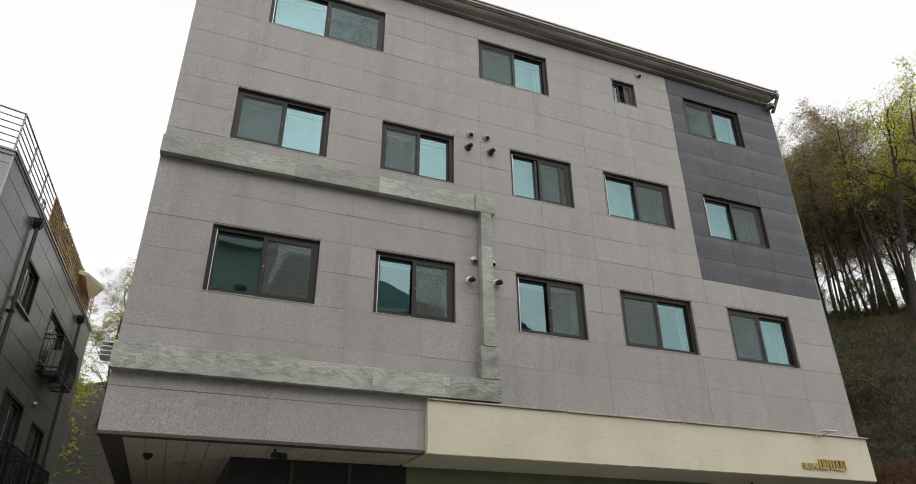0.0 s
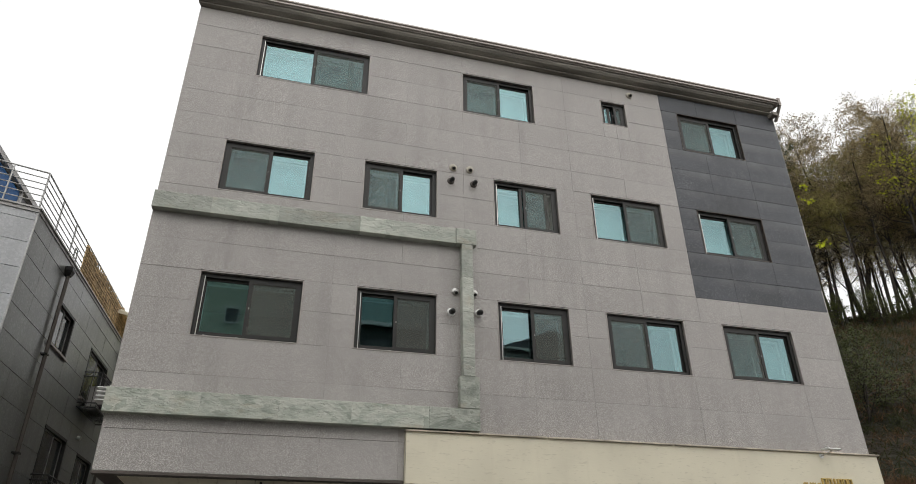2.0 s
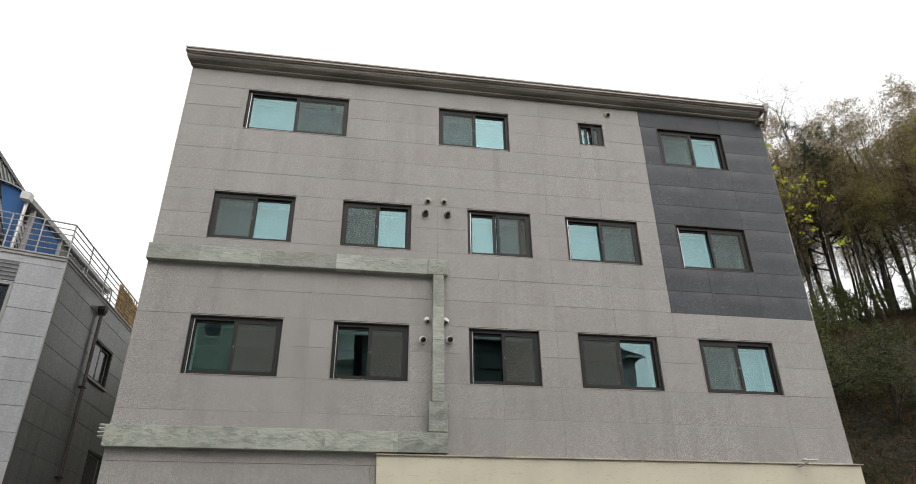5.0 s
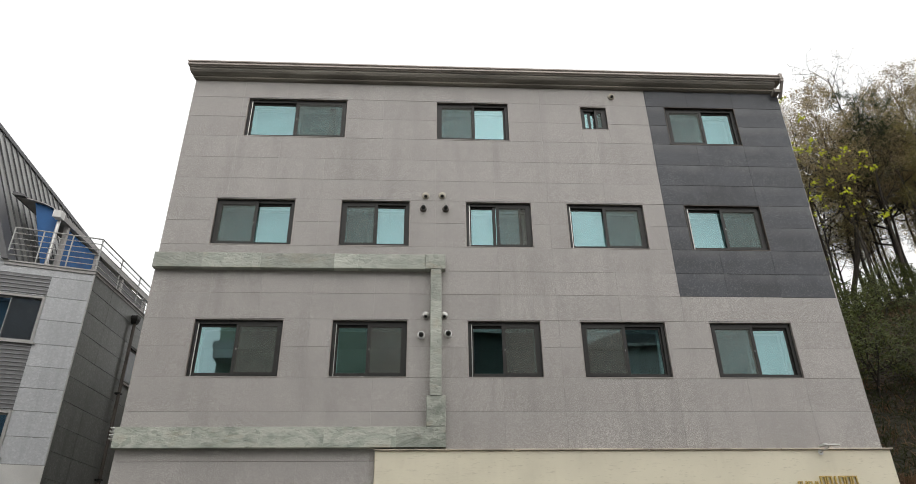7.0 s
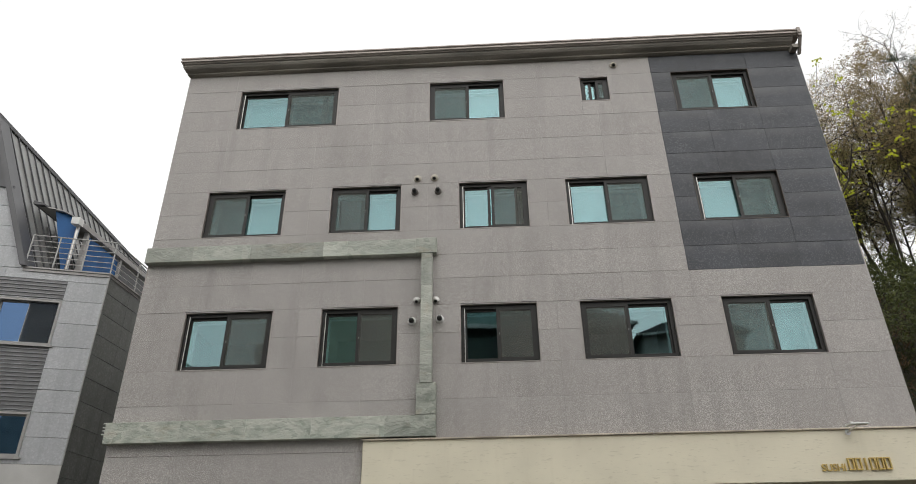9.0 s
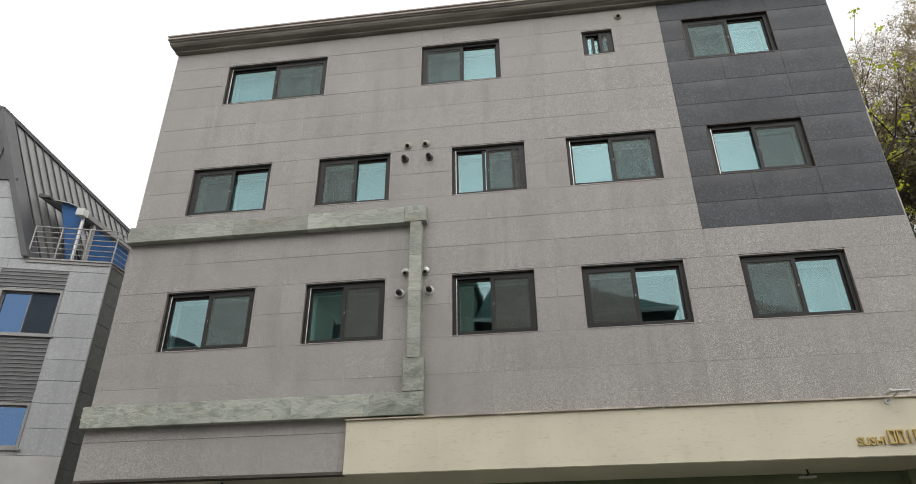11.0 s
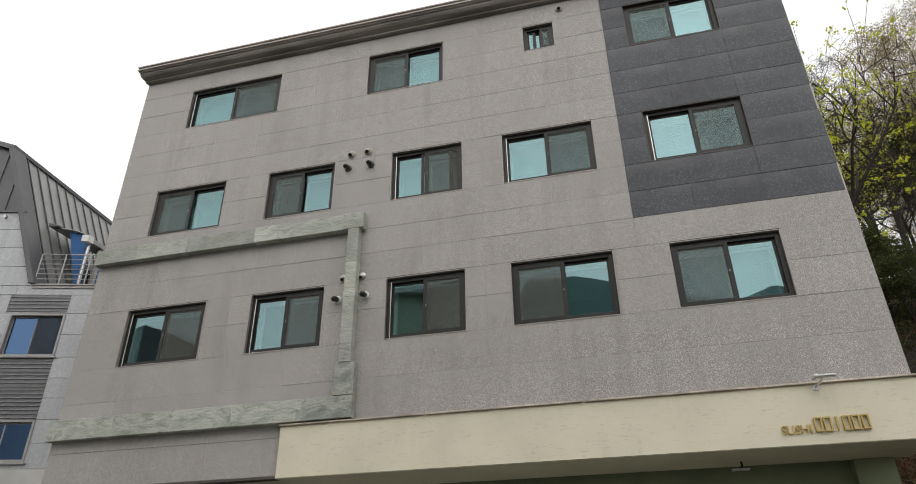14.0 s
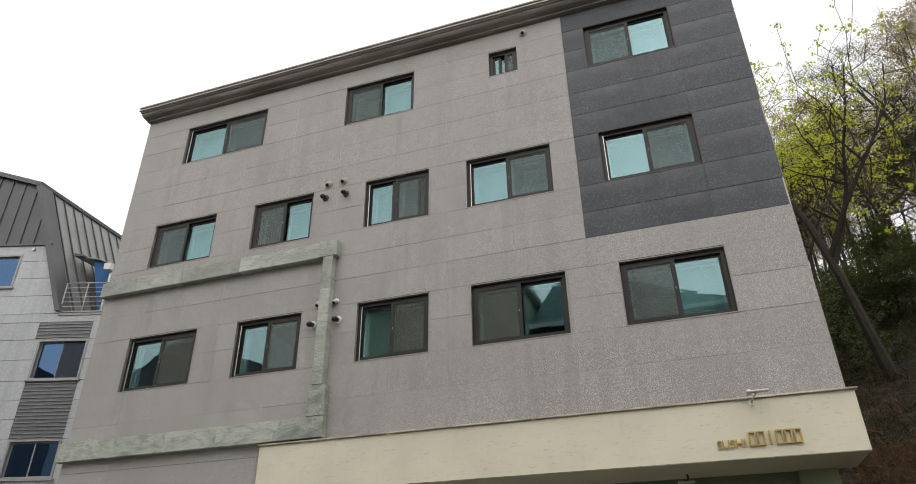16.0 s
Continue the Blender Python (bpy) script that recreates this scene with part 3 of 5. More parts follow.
def build_bands():
    rng = random.Random(9)
    def band(name, z0, z1, y, cuts, label, stone):
        core = part(name, boxes((cuts[0] + 0.02, cuts[-1] - 0.02, y + 0.02, YF - 0.004, z0 + 0.02, z1 - 0.02)), JOINT, flats, label)
        for a, b in zip(cuts, cuts[1:]):
            slab("slate", a, b, z0, z1, y + rng.uniform(-0.008, 0.006), YF - y - 0.005, stone, core, 0.003)
        return core
    band("slate_band", 8.072, 8.415, 10.25, [-1.185, -0.18, 0.86, 1.02, 2.55, 3.05, 4.466], "pale green slate cladding band", SLATE_PALE)
    band("slate_band", 4.40, 4.783, 10.25, [-1.205, 0.20, 1.42, 2.62, 3.96, 4.888], "green slate cladding band", SLATE)
    cap = part("slate_block", rounded((4.468, 4.893, 10.222, YF - 0.004, 8.068, 8.418), r=0.01), SLATE, flats)
    post = part("slate_strip", boxes((4.60, 4.79, 10.25, YF - 0.004, 5.40, 8.07)), JOINT, flats, "upright green slate strip")
    zs = [5.375, 5.72, 6.62, 7.35, 8.07]
    for a, b in zip(zs, zs[1:]):
        slab("slate", 4.584, 4.81, a, b, 10.23 + rng.uniform(-0.003, 0.003), 0.165, SLATE_PALE, post, 0.003)
    part("slate_block", rounded((4.517, 4.888, 10.235, YF - 0.004, 4.786, 5.373), r=0.01), SLATE, flats)


build_bands()


def build_fascia():
    bm = rounded((3.57, 13.45, 10.31, 11.62, 3.49, 4.352), r=0.012)
    fascia = part("fascia", bm, CREAM, flats, "cream textured stucco shop fascia")
    for x0, x1 in ((3.56, 6.145), (6.18, 8.72), (8.75, 11.28), (11.295, 13.49)):
        part("coping", rounded((x0, x1, 10.27, 10.398, 4.350, 4.378), (x0, x1 - 0.03, 10.36, 10.398, 4.376, 4.386), r=0.004), COPING, fascia, "thin beige metal coping")
    green = part("shop_wall", boxes((3.7, 13.16, 11.75, 11.95, 0.11, 3.56)), GREENWALL, flats, "olive green painted ground-floor wall")
    part("pilaster", boxes((12.6, 13.16, 11.5, 11.748, 0.11, 3.486)), GREENWALL, flats)
    part("shop_wall", boxes((12.96, 13.16, 11.95, 20.0, 0.11, 3.56)), GREENWALL, flats)
    part("shopfront", boxes((0.71, 3.7, 11.78, 11.9, 0.11, 3.54), (0.71, 0.82, 11.9, 16.0, 0.11, 3.54)), DARKWALL, flats, "dark glazed shopfront panel")
    part("shopfront_mullion", boxes((1.68, 1.73, 11.74, 11.78, 0.11, 3.52), (2.66, 2.71, 11.74, 11.78, 0.11, 3.52)), BROWN, flats)
    part("passage_wall", boxes((-1.0, 0.71, 16.0, 16.2, 0.11, 3.54)), DARKWALL, flats)
    # strip ceiling under the overhang
    core = part("soffit", boxes((XL + 0.02, 3.7, YF + 0.27, 20, 3.572, 3.64)), BROWN, flats, "beige metal strip soffit")
    x = -0.86
    while x < 3.55:
        part("strip", boxes((x, min(x + 0.285, 3.56), 10.56, 16.0, 3.525, 3.57)), SOFFIT, core)
        x += 0.295
    part("soffit_border", boxes((XL + 0.01, -0.87, YF + 0.16, 20, 3.515, 3.57), (-0.87, 3.57, YF + 0.15, 10.55, 3.515, 3.57)), BROWN, flats)


build_fascia()


def build_vents():
    def cap(x, z, r, mat, flange, out):
        bm = bmesh.new()
        tube(bm, [(x, YF, z), (x, YF - 0.02, z), (x, YF - 0.028, z)], [r * 1.75, r * 1.7, r * 1.4], 18)
        base = part("vent", bm, flange, flats, "round wall vent", True)
        bm = bmesh.new()
        tube(bm, [(x, YF - 0.02, z), (x, YF - out * 0.7, z - 0.012), (x, YF - out, z - 0.03), (x, YF - out - 0.02, z - 0.055)], [r, r * 1.05, r * 1.05, r * 0.95], 14)
        part("hood", bm, mat, base, smooth=True)
        bm = bmesh.new()
        tube(bm, [(x, YF - out - 0.012, z - 0.05), (x, YF - out - 0.022, z - 0.062)], [r * 0.8, r * 0.75], 14)
        part("opening", bm, BLACK, base)
    for x, z in ((4.46, 9.98), (4.83, 9.99), (9.06, 13.0 - 0.02), (4.49, 7.09), (4.87, 7.09)):
        cap(x, z, 0.05 if z > 9 else 0.042, CREAM_CAP if z > 9 else STEEL, CREAM_CAP if z > 9 else STEEL, 0.06)
    for x, z in ((4.41, 9.63), (4.91, 9.63)):
        cap(x, z, 0.045, BLACK, BROWN, 0.15)
    for x, z in ((4.40, 6.65), (4.95, 6.68)):
        cap(x, z, 0.048, BLACK, WHITE, 0.15)


build_vents()


def build_fixtures():
    # gilt sign: a word and a row of plain shapes for the name
    sign = thing("sign", (12.05, 10.30, 3.66), "raised brass letters on cream shop fascia", "sign")
    cu = bpy.data.curves.new("word", "FONT")
    cu.body, cu.size, cu.extrude, cu.offset = "SUSHI", 0.168, 0.012, 0.0015
    tmp = bpy.data.objects.new("word", cu)
    me = bpy.data.meshes.new_from_object(tmp)
    bpy.data.objects.remove(tmp)
    w = max(v.co.x for v in me.vertices)
    for v in me.vertices:
        v.co = Vector((v.co.x * 0.40 / w, -v.co.z, v.co.y))
    me.materials.append(GOLD)
    word = new("word", me)
    word.parent, word.location = sign, (11.46 - 12.05, -0.006, 0.0)
    word["label"] = "small brass word"
    for i in range(6):
        a = 11.91 + i * 0.122
        if i == 2:
            part("name_shape", rounded((a + 0.038, a + 0.062, 10.268, 10.308, 3.665, 3.865), r=0.004), GOLD, sign)
        else:
            bm = ring(a, a + 0.1, 10.268, 10.308, 3.665, 3.865, 0.019)
            part("name_shape", bm, GOLD, sign)
    # floodlight above the sign
    fl = thing("floodlight", (12.14, 10.2, 4.3), "small white floodlight on a bracket over the sign", "lamp")
    part("head", rounded((12.02, 12.30, 10.0, 10.10, 4.37, 4.40), r=0.008), WHITE, fl)
    part("back_plate", rounded((12.0, 12.06, 10.02, 10.22, 4.375, 4.42), r=0.008), WHITE, fl)
    bm = bmesh.new()
    tube(bm, [(12.12, 10.06, 4.36), (12.08, 10.2, 4.32), (12.06, 10.305, 4.30)], [0.014, 0.014, 0.014], 8)
    part("arm", bm, STEEL, fl)
    bm = bmesh.new()
    tube(bm, [(12.06, 10.30, 4.30), (12.06, 10.31, 4.30)], [0.05, 0.05], 14)
    part("base_plate", bm, WHITE, fl)
    # lamp under the fascia
    lf = thing("soffit_lamp", (10.95, 11.2, 3.4), "small white lamp hung under the fascia", "lamp")
    bm = bmesh.new()
    tube(bm, [(10.95, 11.2, 3.53), (10.95, 11.2, 3.515)], [0.07, 0.06], 14)
    part("base_plate", bm, WHITE, lf)
    bm = bmesh.new()
    tube(bm, [(10.95, 11.2, 3.52), (10.97, 11.2, 3.43), (10.93, 11.18, 3.38)], [0.016] * 3, 8)
    part("arm", bm, BLACK, lf)
    part("head", rounded((10.80, 11.06, 11.12, 11.2, 3.35, 3.38), r=0.006), WHITE, lf)
    # security cameras and detector under the overhang
    dc = thing("dome_camera", (-0.53, 11.95, 3.5), "black dome camera on beige strip soffit", "security camera")
    bm = bmesh.new()
    tube(bm, [(-0.53, 11.95, 3.53), (-0.53, 11.95, 3.50), (-0.53, 11.95, 3.47), (-0.53, 11.95, 3.44)], [0.075, 0.075, 0.062, 0.03], 16)
    part("dome", bm, BLACK, dc, smooth=True)
    sd = thing("smoke_detector", (-0.03, 12.75, 3.5), "round beige detector on strip soffit", "detector")
    bm = bmesh.new()
    tube(bm, [(-0.03, 12.75, 3.53), (-0.03, 12.75, 3.53), (-0.03, 12.75, 3.51)], [0.11, 0.11, 0.07], 18)
    part("body", bm, CREAM_CAP, sd, smooth=True)
    bc = thing("bullet_camera", (1.4, 10.9, 3.4), "black bullet camera hung from soffit", "security camera")
    bm = bmesh.new()
    tube(bm, [(1.29, 10.85, 3.53), (1.29, 10.85, 3.44)], [0.02, 0.02], 8)
    part("stem", bm, BLACK, bc)
    bm = bmesh.new()
    tube(bm, [(1.27, 10.9, 3.44), (1.43, 10.72, 3.39)], [0.05, 0.055], 12)
    part("body", bm, BLACK, bc)
    # louvred hood on the side wall
    vh = thing("vent_hood", (-1.3, 10.6, 4.72), "white louvred vent hood on granite side wall", "vent")
    part("back_plate", boxes((XL - 0.03, XL - 0.001, 10.46, 10.74, 4.58, 4.86)), WHITE, vh)
    for k in range(4):
        z = 4.605 + k * 0.066
        part("louvre", rounded((XL - 0.21, XL - 0.03, 10.46, 10.74, z, z + 0.024), r=0.008), WHITE, vh)


build_fixtures()


# ---------------------------------------------------------------- neighbour with mansard roof
P0 = Vector((-4.24, 14.03, 0))
U, NIN, V, OUT = Vector((-0.958, -0.287, 0)), Vector((-0.287, 0.958, 0)), Vector((0.056, 0.998, 0)), Vector((0.998, -0.056, 0))
UP = Vector((0, 0, 1))


def front(v):
    return P0 + U * v.x + NIN * v.y + UP * v.z


def flank(v):
    return P0 + V * v.x + OUT * v.y + UP * v.z


def roofpt(a, s, z):
    return P0 + U * a + V * s + UP * z


RV = Vector((-0.055, 0.998, 0))


def mansard(a, s, z):
    return P0 + U * a + RV * s + UP * z


house = thing("mansard_house", P0 + U * 6 + V * 6, "pale stone house with grey standing-seam mansard roof and terrace", "house")


def build_house():
    wins = [(0.97, 2.46, 7.63, 8.86), (0.97, 2.46, 4.90, 5.96), (3.82, 5.4, 10.6, 11.75), (6.0, 7.5, 7.63, 8.86), (6.0, 7.5, 4.9, 5.96)]
    louv = [(0.97, 2.60, 8.90, 9.42), (0.97, 2.50, 5.99, 7.60)]
    rects = [(0, 14, 0, 9.70)]
    for h in wins:
        rects = minus(rects, h)
    wall = link_wall("front_wall", rects, 0.03, 0.3, JOINT, house, front)
    bm = bmesh.new()
    for quad in (((2.15, 9.70), (2.49, 10.6), (13.46, 10.6), (13.8, 9.70)), ((2.49, 10.6), (2.92, 11.75), (3.82, 11.75), (3.82, 10.6)),
                 ((5.4, 10.6), (5.4, 11.75), (13.03, 11.75), (13.46, 10.6)), ((2.92, 11.75), (3.05, 12.1), (12.9, 12.1), (13.03, 11.75))):
        prism(bm, [front(Vector((a, 0.03, z))) for a, z in quad], NIN * 0.25)
    part("gable_wall", bm, NB_STONE, house)
    bm = bmesh.new()
    prism(bm, [front(Vector((a, 0.0, z))) for a, z in ((3.05, 12.1), (3.97, 14.3), (8, 15.5), (12.0, 14.3), (12.9, 12.1))], NIN * 0.25)
    gable = part("gable_cladding", bm, ROOFDARK, house, "dark standing-seam gable cladding")
    for k in range(20):
        a = 3.6 + k * 0.45
        top = 14.3 + (a - 3.97) * 0.29 if a < 8 else 15.5 - (a - 8) * 0.29
        if a < 3.97:
            top = 12.1 + (a - 3.05) * 2.39
        if a < 12.4:
            part("seam", boxes((a, a + 0.03, -0.035, 0, 12.1, top), m=front), ROOFDARK, gable)
    part("gable_sill", boxes((2.95, 13, -0.05, 0.02, 12.06, 12.12), m=front), ROOFDARK, gable)
    rows = [9.70, 9.42, 8.87, 8.25, 7.62, 7.05, 6.52, 5.97, 5.38, 4.76]
    ang = math.atan2(U.y, U.x) + math.pi
    rng = random.Random(2)
    cols = [0.0, 0.97, 2.5, 3.7, 4.9, 6.0, 7.5]
    for z1, z0 in zip(rows, rows[1:]):
        for a0, a1 in zip(cols, cols[1:]):
            rr = [(a0, a1, z0, z1)]
            for h in wins + louv:
                rr = minus(rr, h)
            for a, b, c, d in rr:
                slab("slab", a, b, c, d, rng.uniform(-0.002, 0.002), 0.03, NB_STONE, wall, 0.010, (front, ang))
    z = 9.70
    for z1 in (10.3, 10.9, 11.5, 12.1):
        for a0, a1 in ((2.3, 3.2), (3.2, 4.3), (4.3, 5.4), (5.4, 6.6)):
            edge, top = 2.12 + (z - 9.7) * 0.41, 2.12 + (z1 - 9.7) * 0.41
            lo = max(a0, top)
            if edge > a0 - 0.3 and edge < a1 and top < a1:
                bm = bmesh.new()
                prism(bm, [front(Vector((a, 0.0, zz))) for a, zz in ((edge, z + 0.008), (max(a1 if top > a0 else a0, top + 0.02), z + 0.008), (max(a1 if top > a0 else a0, top + 0.02), z1 - 0.008), (top, z1 - 0.008))], NIN * 0.028)
                part("slab", bm, NB_STONE, wall)
                if top > a0:
                    continue
            if a1 - lo > 0.15:
                rr = [(lo, a1, z, z1)]
                for h in wins:
                    rr = minus(rr, h)
                for a, b, c, d in rr:
                    slab("slab", a, b, c, d, 0.0, 0.03, NB_STONE, wall, 0.010, (front, ang))
        z = z1
    part("plinth", boxes((0, 14, -0.02, 0.028, 0, 4.75), m=front), PLASTER, house, "white plastered lower storey")
    for i, (a0, a1, z0, z1) in enumerate(wins):
        win = part("window", ring(a0, a1, -0.02, 0.14, z0, z1, 0.06, m=front), NBFRAME, house, "grey framed window with blue glass")
        mid = (a0 + a1) / 2
        for p, q, d in ((a0 + 0.06, mid + 0.02, 0.06), (mid - 0.02, a1 - 0.06, 0.09)):
            sash = part("sash", ring(p, q, d, d + 0.03, z0 + 0.06, z1 - 0.06, 0.035, m=front), NBFRAME, win)
            part("pane", boxes((p + 0.03, q - 0.03, d + 0.01, d + 0.016, z0 + 0.09, z1 - 0.09), m=front), NBGLASS, sash).visible_shadow = False
        if 6 < z0 < 9:
            part("insect_screen", boxes((a0 + 0.08, mid, 0.045, 0.048, z0 + 0.07, z1 - 0.07), m=front), NBSCREEN, win, "dark insect screen").visible_shadow = False
        part("window_sill", boxes((a0 - 0.06, a1 + 0.06, -0.06, 0.0, z0 - 0.04, z0), m=front), NBFRAME, win)
        # dark sheet behind the glass stands in for the unlit room
        part("dark_backing", boxes((a0 + 0.05, a1 - 0.05, 0.2, 0.22, z0, z1), m=front), ROOFDARK, win)
    for a0, a1, z0, z1 in louv:
        pan = part("louvre_panel", boxes((a0, a1, 0.01, 0.029, z0, z1), m=front), LOUVRE, house, "dark horizontal metal louvre panel")
        n = round((z1 - z0) / 0.10)
        for k in range(n):
            zz = z0 + (k + 0.2) * (z1 - z0) / n
            part("slat", boxes((a0, a1, -0.012, 0.01, zz, zz + 0.022), m=front), SLAT, pan)
    # flank wall with its slabs
    fwins = [(2.6, 4.05, 7.5, 8.62), (5.95, 8.05, 7.05, 8.5), (4.0, 5.9, 3.7, 5.82), (7.05, 8.65, 3.7, 5.7)]
    L = 11.3
    rects = [(0.3, L, 0, 9.70)]
    for h in fwins:
        rects = minus(rects, h)
    fwall = link_wall("flank_wall", rects, -0.3, -0.03, JOINT, house, flank)
    fang = math.atan2(V.y, V.x)
    fr = [9.70, 9.2, 8.62, 8.05, 7.5, 6.9, 6.3, 5.7, 5.1, 4.5, 3.9, 3.3, 2.6]
    fc = [0.0, 1.05, 2.6, 4.02, 5.1, 6.0, 7.05, 8.1, 9.2, 10.3, L]
    for z1, z0 in zip(fr, fr[1:]):
        for b0, b1 in zip(fc, fc[1:]):
            rr = [(b0, b1, z0, z1)]
            for h in fwins:
                rr = minus(rr, h)
            for a, b, c, d in rr:
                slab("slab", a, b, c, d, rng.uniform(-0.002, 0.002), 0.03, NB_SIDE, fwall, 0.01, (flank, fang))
    part("corner_bead", boxes((-0.015, 0.015, -0.02, 0.012, 4.76, 9.68), m=flank), RAIL, house)
    part("flank_plinth", boxes((0, L, -0.028, 0.012, 0, 2.6), m=flank), PLASTER, house)
    for b0, b1, z0, z1 in fwins:
        win = part("window", ring(b0, b1, -0.14, 0.012, z0, z1, 0.07, m=flank), FRAME, house, "dark framed side window")
        mid = (b0 + b1) / 2
        for p, q, d in ((b0 + 0.07, mid + 0.02, -0.08), (mid - 0.02, b1 - 0.07, -0.11)):
            sash = part("sash", ring(p, q, d, d + 0.03, z0 + 0.07, z1 - 0.07, 0.04, m=flank), NBFRAME, win)
            part("pane", boxes((p + 0.03, q - 0.03, d + 0.01, d + 0.016, z0 + 0.1, z1 - 0.1), m=flank), STREETGLASS, sash).visible_shadow = False
        part("window_sill", boxes((b0 - 0.05, b1 + 0.05, 0.0, 0.07, z0 - 0.05, z0), m=flank), TRIM, win)
        # black sheet gives the side windows the darkness of an unlit interior
        part("dark_backing", boxes((b0 + 0.05, b1 - 0.05, -0.26, -0.24, z0, z1), m=flank), BLACK, win)
    # terrace slab, coping, back walls
    bm = bmesh.new()
    prism(bm, [roofpt(a, s, 9.70) for a, s in ((-0.05, -0.06), (2.1, -0.06), (2.1, L), (-0.05, L))], (0, 0, 0.04))
    part("terrace", bm, NBFRAME, house, "terrace deck with metal coping")
    bm = bmesh.new()
    prism(bm, [roofpt(a, s, 9.62) for a, s in ((-0.02, -0.03), (2.1, -0.03), (2.1, L), (-0.02, L))], (0, 0, 0.078))
    part("coping", bm, NBFRAME, house)
    bm = bmesh.new()
    prism(bm, [roofpt(a, s, 0) for a, s in ((0.3, L - 0.25), (14, L - 0.25), (14, L), (0.3, L))], (0, 0, 9.6))
    prism(bm, [roofpt(a, s, 0) for a, s in ((13.75, 0.3), (14, 0.3), (14, L - 0.25), (13.75, L - 0.25))], (0, 0, 9.6))
    part("back_wall", bm, PLASTER, house)
    # mansard
    prof = [(2.05, 9.74), (3.97, 14.37), (8.0, 15.6), (12.03, 14.37), (13.95, 9.74)]
    bm = bmesh.new()
    prism(bm, [mansard(a, 0.36, z) for a, z in prof], RV * (L - 0.36))
    roof = part("roof", bm, ROOFMETAL, house, "grey standing-seam metal mansard roof")
    d = Vector((U.x * 1.92, U.y * 1.92, 4.58)).normalized()
    nrm = d.cross(RV).normalized()
    if nrm.dot(OUT) < 0:
        nrm = -nrm
    for k in range(25):
        s = 0.5 + k * 0.43
        p, q = mansard(2.05, s, 9.80), mansard(3.97, s, 14.37)
        bm = bmesh.new()
        prism(bm, [p - RV * 0.014, p + RV * 0.014, q + RV * 0.014, q - RV * 0.014], nrm * 0.04)
        part("seam", bm, ROOFDARK, roof)
    bm = bmesh.new()
    p, q = mansard(2.05, -0.14, 9.74), mansard(3.97, -0.14, 14.40)
    prism(bm, [p + U * 0.10, p - U * 0.05, q - U * 0.05, q + U * 0.10], RV * 0.52)
    p, q = mansard(3.91, -0.14, 14.28), mansard(8.0, -0.14, 15.52)
    prism(bm, [p, p + UP * 0.16, q + UP * 0.16, q], RV * 0.52)
    part("verge", bm, ROOFDARK, roof, "dark metal verge trim")
    bm = bmesh.new()
    prism(bm, [mansard(3.90, -0.1, 14.34), mansard(3.90, -0.1, 14.46), mansard(4.1, -0.1, 14.50), mansard(4.1, -0.1, 14.34)], RV * (L + 0.1))
    part("ridge_cap", bm, ROOFDARK, roof)
    bm = bmesh.new()
    tube(bm, [front(Vector((3.5, 0.0, 12.0 - 0.08))), front(Vector((3.5, -0.08, 12.0 - 0.09)))], [0.05, 0.045], 12)
    part("vent", bm, STEEL, house)


build_house()


